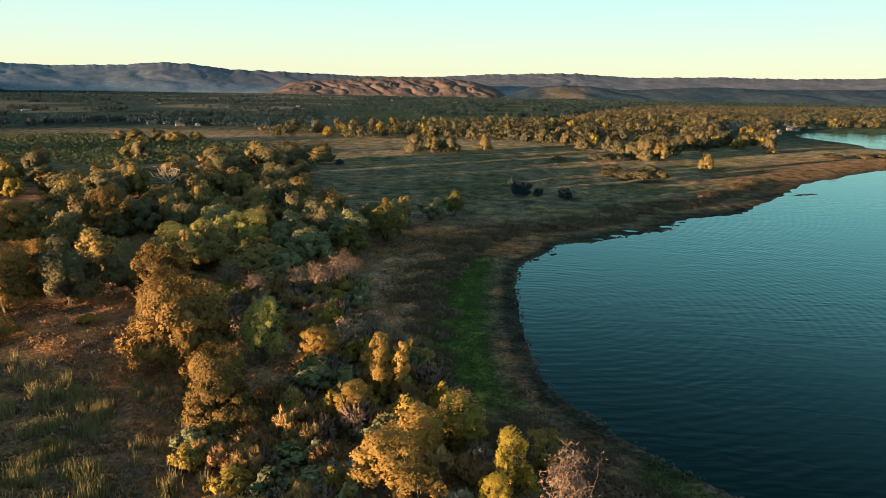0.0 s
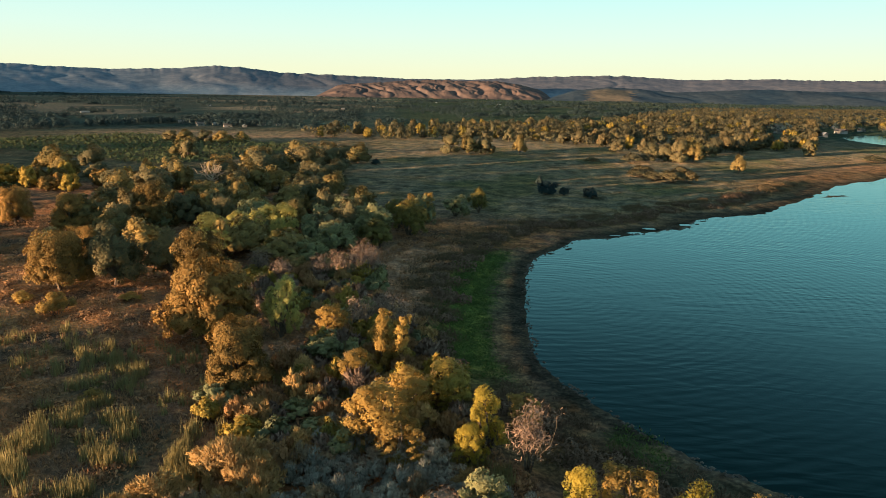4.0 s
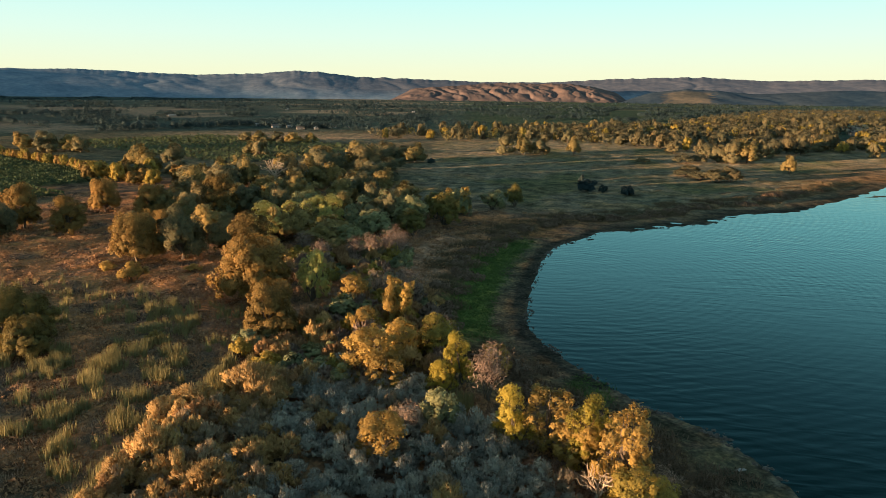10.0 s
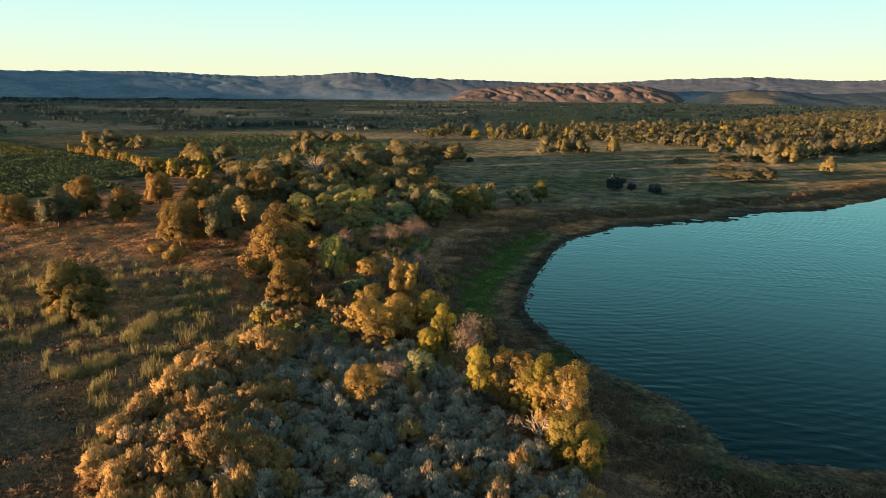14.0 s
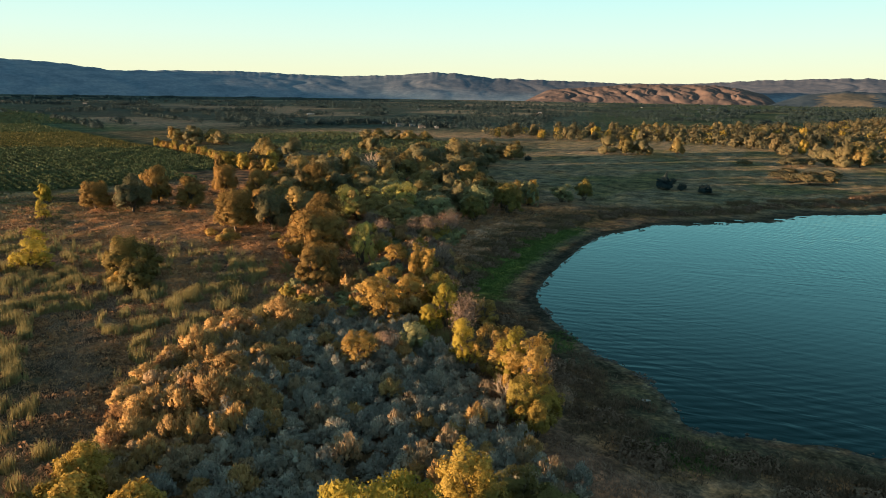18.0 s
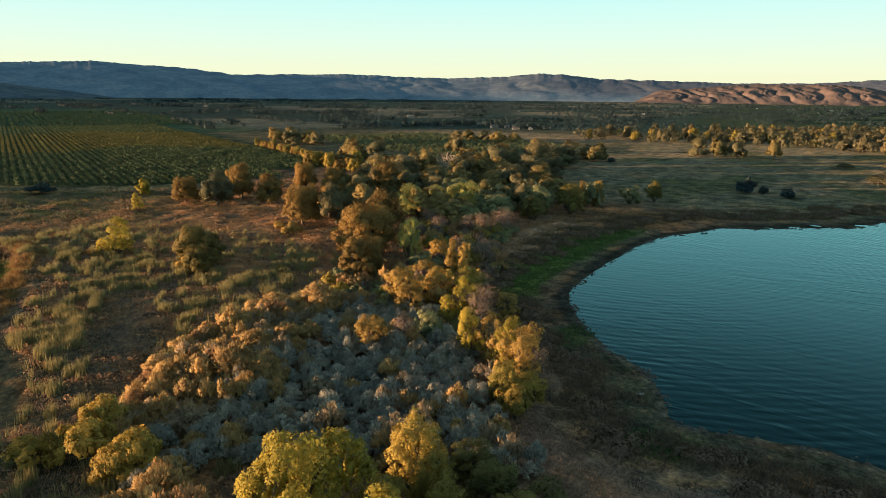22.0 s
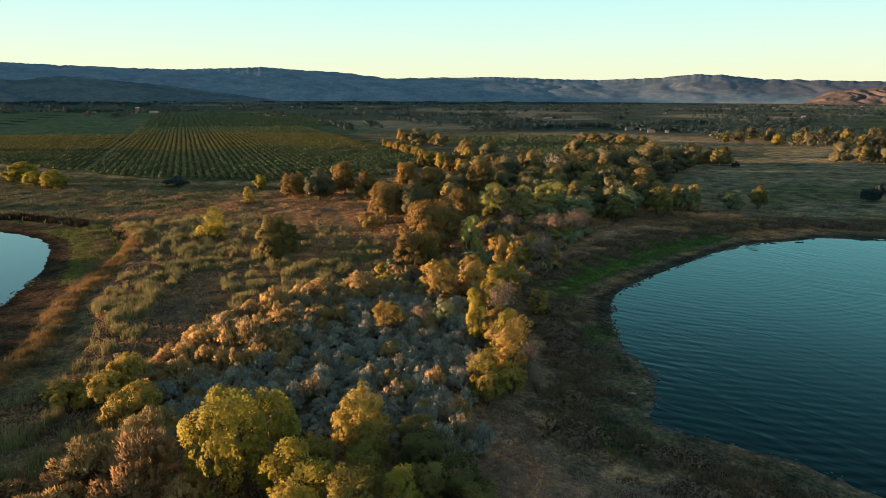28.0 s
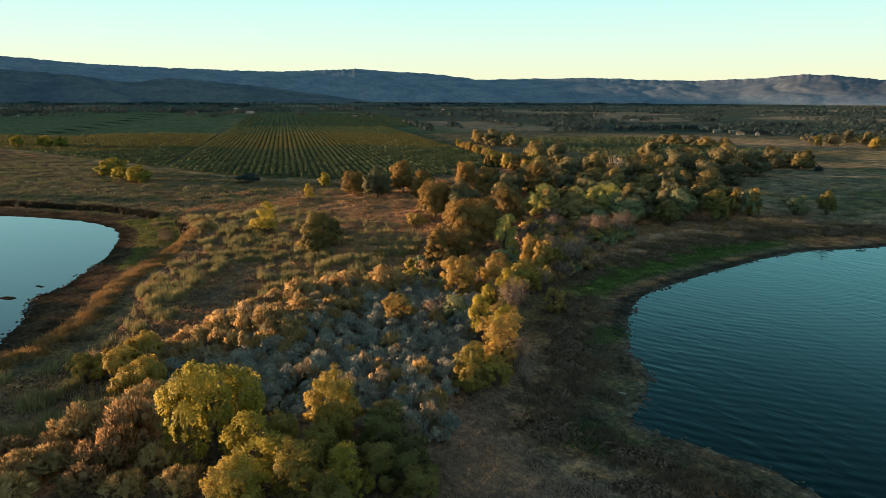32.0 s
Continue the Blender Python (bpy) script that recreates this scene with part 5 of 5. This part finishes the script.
spots = scatter(rng, 2600, -25, 47, 24, 155, lambda x, y, dl, dp: step(5, 7, dl) * step(16, 12, dl) * step(70, 80, y) * step(150, 138, y) + 0.6 * step(4.5, 2, np.hypot((x - 40.5) * 0.7, y - 30)) + 0.6 * step(3.5, 2, np.hypot(x - 21.5, (y - 58) * 0.5)))
ob = new("shore_greens", mesh_of("shore_greens", *tufts(rng, spots, 8, 0.4, 0.1, 0.3, 0.2, 0.6), leaf_material("shore_green_leaves", [(0.055, 0.1, 0.034), (0.095, 0.16, 0.048), (0.15, 0.2, 0.07)])))
tagged(ob, "fresh green weeds on the drying shore", "weeds", kind="stuff")
spots = scatter(rng, 2500, -130, -62, 12, 56, lambda x, y, dl, dp: step(4.5, 6, dp) * (inland(x, y, POND_GREEN) < 1))
ob = new("pond_greens", mesh_of("pond_greens", *tufts(rng, spots, 8, 0.4, 0.1, 0.3, 0.16, 0.6), SHADE_OLIVE))
tagged(ob, "yellow-green weeds on the pond margin", "weeds", kind="stuff")

spots = scatter(rng, 9000, -125, 30, -25, 165, lambda x, y, dl, dp: field(x, y, dl, dp) * (0.15 + step(-0.2, 0.6, wobble(x, y, 21, 26) + 0.4 * wobble(x, y, 7, 27))))
d = np.repeat(spots, 15, 0)
w = unit(rng.normal(0, 1, (len(d), 3)))
w[:, 2] = np.abs(w[:, 2])
s = np.repeat(rng.uniform(0.22, 0.8, len(spots)), 15)[:, None]
ob = new("tussocks", mesh_of("tussocks", *leaves(rng, d + w * s * (1.2, 1.2, 0.7), w + (0, 0, 0.2), (s * 0.3).ravel(), 2.2, 0.6), leaf_material("tussock_blades", [(0.12, 0.08, 0.054), (0.32, 0.19, 0.105), (0.58, 0.36, 0.185)], 0.3)))
tagged(ob, "low brown tussocks scattered over the field", "tussocks", kind="stuff")

spots = scatter(rng, 2000, -330, -112, 10, 125, lambda x, y, dl, dp: step(13, 16, dp) * (vineyard_uv(x, y)[0] < vineyard_front(vineyard_uv(x, y)[1]) - 6) * (0.2 + step(-0.2, 0.7, wobble(x, y, 26, 28))))
ob = new("verge_grass", mesh_of("verge_grass", *tufts(rng, spots, 7, 0.7, 0.4, 0.9, 0.25, 0.4), MEADOW))
tagged(ob, "rough olive grass between pond and vineyard", "grass", kind="stuff")

spots = scatter(rng, 2600, -330, -100, 10, 135, lambda x, y, dl, dp: step(14, 17, dp) * (vineyard_uv(x, y)[0] < vineyard_front(vineyard_uv(x, y)[1]) - 3) * step(0.0, 0.6, wobble(x, y * 2, 30, 29)))
ob = new("verge_herbs", mesh_of("verge_herbs", *tufts(rng, spots, 8, 0.8, 0.2, 0.6, 0.3, 0.5), leaf_material("verge_herb_leaves", [(0.05, 0.06, 0.03), (0.09, 0.1, 0.042), (0.15, 0.145, 0.06)], 0.2)))
tagged(ob, "dark olive herbs in patches beside the vineyard", "herbs", kind="stuff")

# ---- vineyard ----
def vines_at(v, u0, u1):
    u = np.arange(u0, u1, 2.4)
    u = (u + rng.normal(0, 0.2, len(u)))[rng.random(len(u)) > 0.05]
    w = v + rng.normal(0, 0.15, len(u))
    return np.stack([-158 + u * VX[0] + w * VY[0], 129 + u * VX[1] + w * VY[1]], 1)


def vine_leaves(xy, per):
    p = np.repeat(np.concatenate([xy, height(xy[:, 0], xy[:, 1])[:, None] + 0.9], 1), per, 0)
    big = np.repeat(rng.uniform(0.75, 1.15, len(xy)), per)
    d = unit(rng.normal(0, 1, (len(p), 3)))
    d[:, 2] = np.abs(d[:, 2]) * 1.2 - 0.45
    return leaves(rng, p + d * (0.75, 0.75, 0.7) * big[:, None], d, big * (0.62 if per > 8 else 0.9), 1.3, 0.5)


vineyard = tagged(new("vineyard"), "rows of green vines beyond the pond, a sunlit band put into their tone", "vineyard")
green, gold, thin = [], [], []
for v in list(np.arange(-70.5, 88, 3.0)) + list(np.arange(-75.5, -262, -3.0)):
    u0, near = float(vineyard_front(np.array(v))), v > -72
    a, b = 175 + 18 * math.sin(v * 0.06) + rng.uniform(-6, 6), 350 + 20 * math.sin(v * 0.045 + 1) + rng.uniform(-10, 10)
    if a - u0 > 6:
        green.append(vines_at(v, u0, a))
    # the sunlit band across the rows is painted by a yellower leaf tone
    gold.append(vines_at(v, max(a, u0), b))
    if near:
        thin.append(vines_at(v, b, 480))
green = np.concatenate(green)
green = green[np.argsort(np.hypot(green[:, 0], green[:, 1] - 20))]
one = [mesh_of("vine", *[q - np.array((0, 0, float(height(0, 0)[0]), 0, 0, 0)) if i == 0 else q for i, q in enumerate(vine_leaves(np.zeros((1, 2)), 26))], VINE) for _ in range(4)]
for i, (x, y) in enumerate(green[:300]):
    ob = part("vine", one[i % 4], vineyard)
    ob.matrix_basis = pose(x, y, float(height(x, y)[0]), 0, 0, rng.uniform(0, 360))
for me in (mesh_of("far_vines", *vine_leaves(green[300:], 12), VINE), mesh_of("far_vines", *vine_leaves(np.concatenate(gold), 9), SUNLIT_VINE), mesh_of("far_vines", *vine_leaves(np.concatenate(thin), 5), VINE)):
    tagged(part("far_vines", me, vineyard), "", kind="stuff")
far = []
for v in np.arange(-70, 140, 6.0):
    if abs(v + 73) < 3:
        continue
    u = np.arange(480, 950, 3.2)
    far.append(np.stack([u, np.full(len(u), v)], 1))
uv = np.concatenate(far)
x, y = -158 + uv[:, 0] * VX[0] + uv[:, 1] * VY[0], 129 + uv[:, 0] * VX[1] + uv[:, 1] * VY[1]
p = np.stack([x, y, height(x, y) + 0.9], 1)
ob = new("far_vineyard", mesh_of("far_vineyard", *leaves(rng, np.repeat(p, 2, 0) + rng.normal(0, 0.6, (2 * len(p), 3)), np.tile((0.3, -0.3, 1.0), (2 * len(p), 1)), np.full(2 * len(p), 2.2), 1.4, 0.5), VINE))
tagged(ob, "far vine rows merging into green", "vineyard", kind="stuff")
# upper block behind the hedge
u, v = np.meshgrid(np.arange(60, 260, 2.6), np.arange(150, 270, 3.2))
x, y = -158 + u.ravel() * VX[0] + v.ravel() * VY[0], 129 + u.ravel() * VX[1] + v.ravel() * VY[1]
p = np.repeat(np.stack([x, y, height(x, y) + 0.8], 1), 3, 0)
ob = new("upper_vineyard", mesh_of("upper_vineyard", *leaves(rng, p + rng.normal(0, 0.5, p.shape), np.tile((0, -0.3, 1.0), (len(p), 1)), np.full(len(p), 1.1), 1.3, 0.6), VINE))
tagged(ob, "yellow-green vines behind the hedge", "vineyard", kind="stuff")

def beyond(x, y, dl, dp):
    bearing = np.degrees(np.arctan2(x, y))
    gap = np.min([np.abs(bearing - q) for q in (21.9, 25.2, 27.3)], 0)
    return (inland(x, y, WOOD) < 0) * (inland(x, y, LAGOON_LINE) > 10) * ((x < 0.475 * y) + (y > 720) > 0) * ((gap > 0.7) + (y > 800) > 0) * (0.12 + step(-0.4, 0.4, wobble(x, y, 60, 71)))


def far_crowns(name, spots, lo, hi, per, mat, label, squat=0.5):
    """Round crowns far off, each a heap of leaf sprays."""
    h = rng.uniform(lo, hi, len(spots))
    hh, c = np.repeat(h, per), np.repeat(spots, per, 0)
    d = unit(rng.normal(0, 1, (len(c), 3)) + (0, 0, 0.35))
    lump = 0.82 + 0.28 * np.sin(d[:, 0] * 4 + c[:, 0]) * np.cos(d[:, 1] * 4 + c[:, 1])
    at = c + np.stack([0 * hh, 0 * hh, hh * 0.48], 1) + d * np.stack([hh * squat, hh * squat, hh * 0.5], 1) * lump[:, None]
    ob = new(name, mesh_of(name, *leaves(rng, at, d, hh * 1.15 / math.sqrt(per), 1.2, 0.3), mat))
    tagged(ob, label, "trees", kind="stuff")


# ---- tree lines and farms of the plain ----
FARMS = [(299, 744), (302, 652), (352, 724), (-286, 649), (-254, 617), (-245, 628), (-222, 598), (-209, 603), (-205, 637), (-191, 642), (276, 684), (378, 797), (385, 751), (292, 764), (-1096, 562), (-822, 596), (-807, 615), (-490, 838), (-455, 920), (-489, 1225), (-476, 1374)]
lines = [np.stack([x + rng.normal(0, 16, 9), y + 9 + rng.normal(0, 9, 9), rng.uniform(4, 8, 9)], 1) for x, y in FARMS[3:]]
for r0, a0, a1, n in ((1330, -88, -52, 330), (1020, -50, -24, 200), (1500, -60, -8, 420), (1850, -85, 0, 420), (2300, -85, 30, 480), (2850, -85, 32, 480), (900, -22, -9, 90), (1180, -6, 36, 330), (1450, -4, 36, 330), (1750, -2, 36, 330), (2150, -8, 36, 330), (2600, -8, 36, 330), (3100, -8, 36, 330)):
    n = int(n * 1.6)
    az = np.radians(rng.uniform(a0, a1, n))
    keep = np.sin(az * 61 + r0) + 0.6 * np.sin(az * 23 + 2 * r0) > -0.5
    az, n = az[keep], int(keep.sum())
    r = r0 + 60 * np.sin(az * 9 + r0) + rng.normal(0, 14, n)
    lines.append(np.stack([np.sin(az) * r, np.cos(az) * r, rng.uniform(4, 9.5, n)], 1))
for k in range(230):
    r, az = 640 + 2900 * rng.random() ** 1.3, rng.uniform(-84, 34)
    if -8 < az and r < 900:
        continue
    if az < -52 and r < 1050:
        continue
    cx, cy = math.sin(radians(az)) * r, math.cos(radians(az)) * r
    ang = radians(29) + (math.pi / 2 if rng.random() < 0.15 else 0) + rng.normal(0, 0.08)
    n = int(rng.integers(8, 60))
    s = rng.uniform(-0.5, 0.5, n) * n * rng.uniform(3, 7)
    lines.append(np.stack([cx - np.cos(ang) * s + rng.normal(0, 2.5, n), cy + np.sin(ang) * s + rng.normal(0, 2.5, n), rng.uniform(3.5, 8, n)], 1))
pts = np.concatenate(lines)
near = np.hypot(pts[:, 0], pts[:, 1]) < 1300
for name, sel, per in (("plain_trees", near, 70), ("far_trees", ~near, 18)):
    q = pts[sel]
    far_crowns(name, np.stack([q[:, 0], q[:, 1], height(q[:, 0], q[:, 1])], 1), 3.5, 8.0, per, FARWOOD, "tree lines across the farmed plain, shade and haze put into their tone", 0.62)


far_crowns("woodland_canopy", scatter(rng, 3800, -130, 1250, 440, 1750, beyond), 5, 9.5, 60, FOREST, "golden brown canopy of the far woodland", 0.58)
far_crowns("golden_canopy", scatter(rng, 420, -130, 900, 440, 1300, beyond), 4.5, 8, 80, OLIVE, "golden crowns scattered through the far woodland", 0.55)


def box(x0, x1, y0, y1, z0, z1):
    v = [(x, y, z) for z in (z0, z1) for x, y in ((x0, y0), (x1, y0), (x1, y1), (x0, y1))]
    return np.array(v), np.array([(0, 3, 2, 1), (4, 5, 6, 7), (0, 1, 5, 4), (1, 2, 6, 5), (2, 3, 7, 6), (3, 0, 4, 7)])


def farm_building(kind, label, w, d, h, rise, roof_mat, windows=3):
    root = tagged(new(kind), label, "building", "farm buildings")
    part("wall", mesh_of("wall", *box(-w / 2, w / 2, -d / 2, d / 2, -0.5, h), WALLS), root)
    e, t = 0.5, 0.2
    a, b = w / 2 + e, d / 2 + e
    v = [(-a, -b, h - 0.2), (a, -b, h - 0.2), (a, 0, h + rise), (-a, 0, h + rise), (-a, b, h - 0.2), (a, b, h - 0.2)]
    v += [(x, y, z + t) for x, y, z in v]
    f = [(0, 3, 2, 1), (3, 4, 5, 2), (6, 7, 8, 9), (9, 8, 11, 10), (0, 1, 7, 6), (5, 4, 10, 11), (1, 2, 8, 7), (2, 5, 11, 8), (4, 3, 9, 10), (3, 0, 6, 9)]
    part("roof", mesh_of("roof", v, f, roof_mat), root)
    me = mesh_of("door", *box(-0.6, 0.6, -d / 2 - 0.06, -d / 2, 0, 2.1), DOORS)
    part("door", me, root)
    for i in range(windows):
        x = -w * 0.38 + i * w * 0.76 / max(windows - 1, 1) + 0.9
        part("window", mesh_of("window", *box(x, x + 1.1, -d / 2 - 0.05, -d / 2, 1.0, 2.1), DOORS), root)
    return root


farms = [farm_building("farm_house", "white farmhouse with dark shingle roof", 13, 8, 3.2, 2.4, DARK_ROOFS), farm_building("barn", "long pale barn with metal roof", 26, 11, 4.0, 2.0, ROOFS), farm_building("shed", "small white farm shed", 9, 6, 3, 1.6, ROOFS, 2)]
rows = list(FARMS)
while len(rows) < 52:
    r, az = 1100 + 2300 * R.random() ** 1.2, R.uniform(-82, 30)
    rows.append((math.sin(radians(az)) * r, math.cos(radians(az)) * r))
first = set()
for i, (x, y) in enumerate(rows):
    k = (0, 2, 1)[i % 3] if i > 13 else (0, 2)[i % 2]
    m = Matrix.LocRotScale((x, y, float(height(x, y)[0])), Euler((0, 0, radians(29) + R.choice((0, 1.57, 0.2)))), (0.62, 0.62, 0.62) if i > 2 else (0.9, 0.9, 0.9))
    if k in first:
        copy_thing(farms[k], m)
    else:
        first.add(k)
        farms[k].matrix_basis = m

# ---- stones and litter on the shore ----
spots = scatter(rng, 700, -75, 70, -12, 200, lambda x, y, dl, dp: (step(-0.9, -0.3, dl) * step(1.0, 0.3, dl) + step(-0.9, -0.3, dp) * step(1.5, 0.5, dp)) * (0.15 + step(0.0, 0.7, wobble(x, y, 12, 31))))
spots[:, 2] = np.maximum(spots[:, 2], -0.03)
gem = np.array([(1, 0, 0), (0.3, 0.95, 0), (-0.8, 0.6, 0), (-0.8, -0.6, 0), (0.3, -0.95, 0), (0, 0, 1), (0, 0, -1)], float)
tri = np.array([(0, 1, 5), (1, 2, 5), (2, 3, 5), (3, 4, 5), (4, 0, 5), (1, 0, 6), (2, 1, 6), (3, 2, 6), (4, 3, 6), (0, 4, 6)])
v = spots[:, None, :] + gem[None] * rng.uniform(0.1, 0.4, (len(spots), 1, 1)) * rng.uniform(0.6, 1.3, (len(spots), 7, 1)) * (1, 1, 0.55)
f = tri[None] + 7 * np.arange(len(spots))[:, None, None]
ob = new("shore_stones", mesh_of("shore_stones", v.reshape(-1, 3), f.reshape(-1, 3), rough_material("dark_stone", [(0.04, 0.038, 0.033), (0.09, 0.08, 0.07)], 3.0)))
tagged(ob, "dark stones and clods along the waterline", "stones", kind="stuff")
root = tagged(new("driftwood_board"), "small pale board washed up on the shore", "board")
part("plank", mesh_of("plank", *box(-0.5, 0.5, -0.22, 0.22, 0.0, 0.09), WALLS), root)
root.matrix_basis = pose(35.2, 41.9, float(height(35.2, 41.9)[0]), 0, 4, 35)
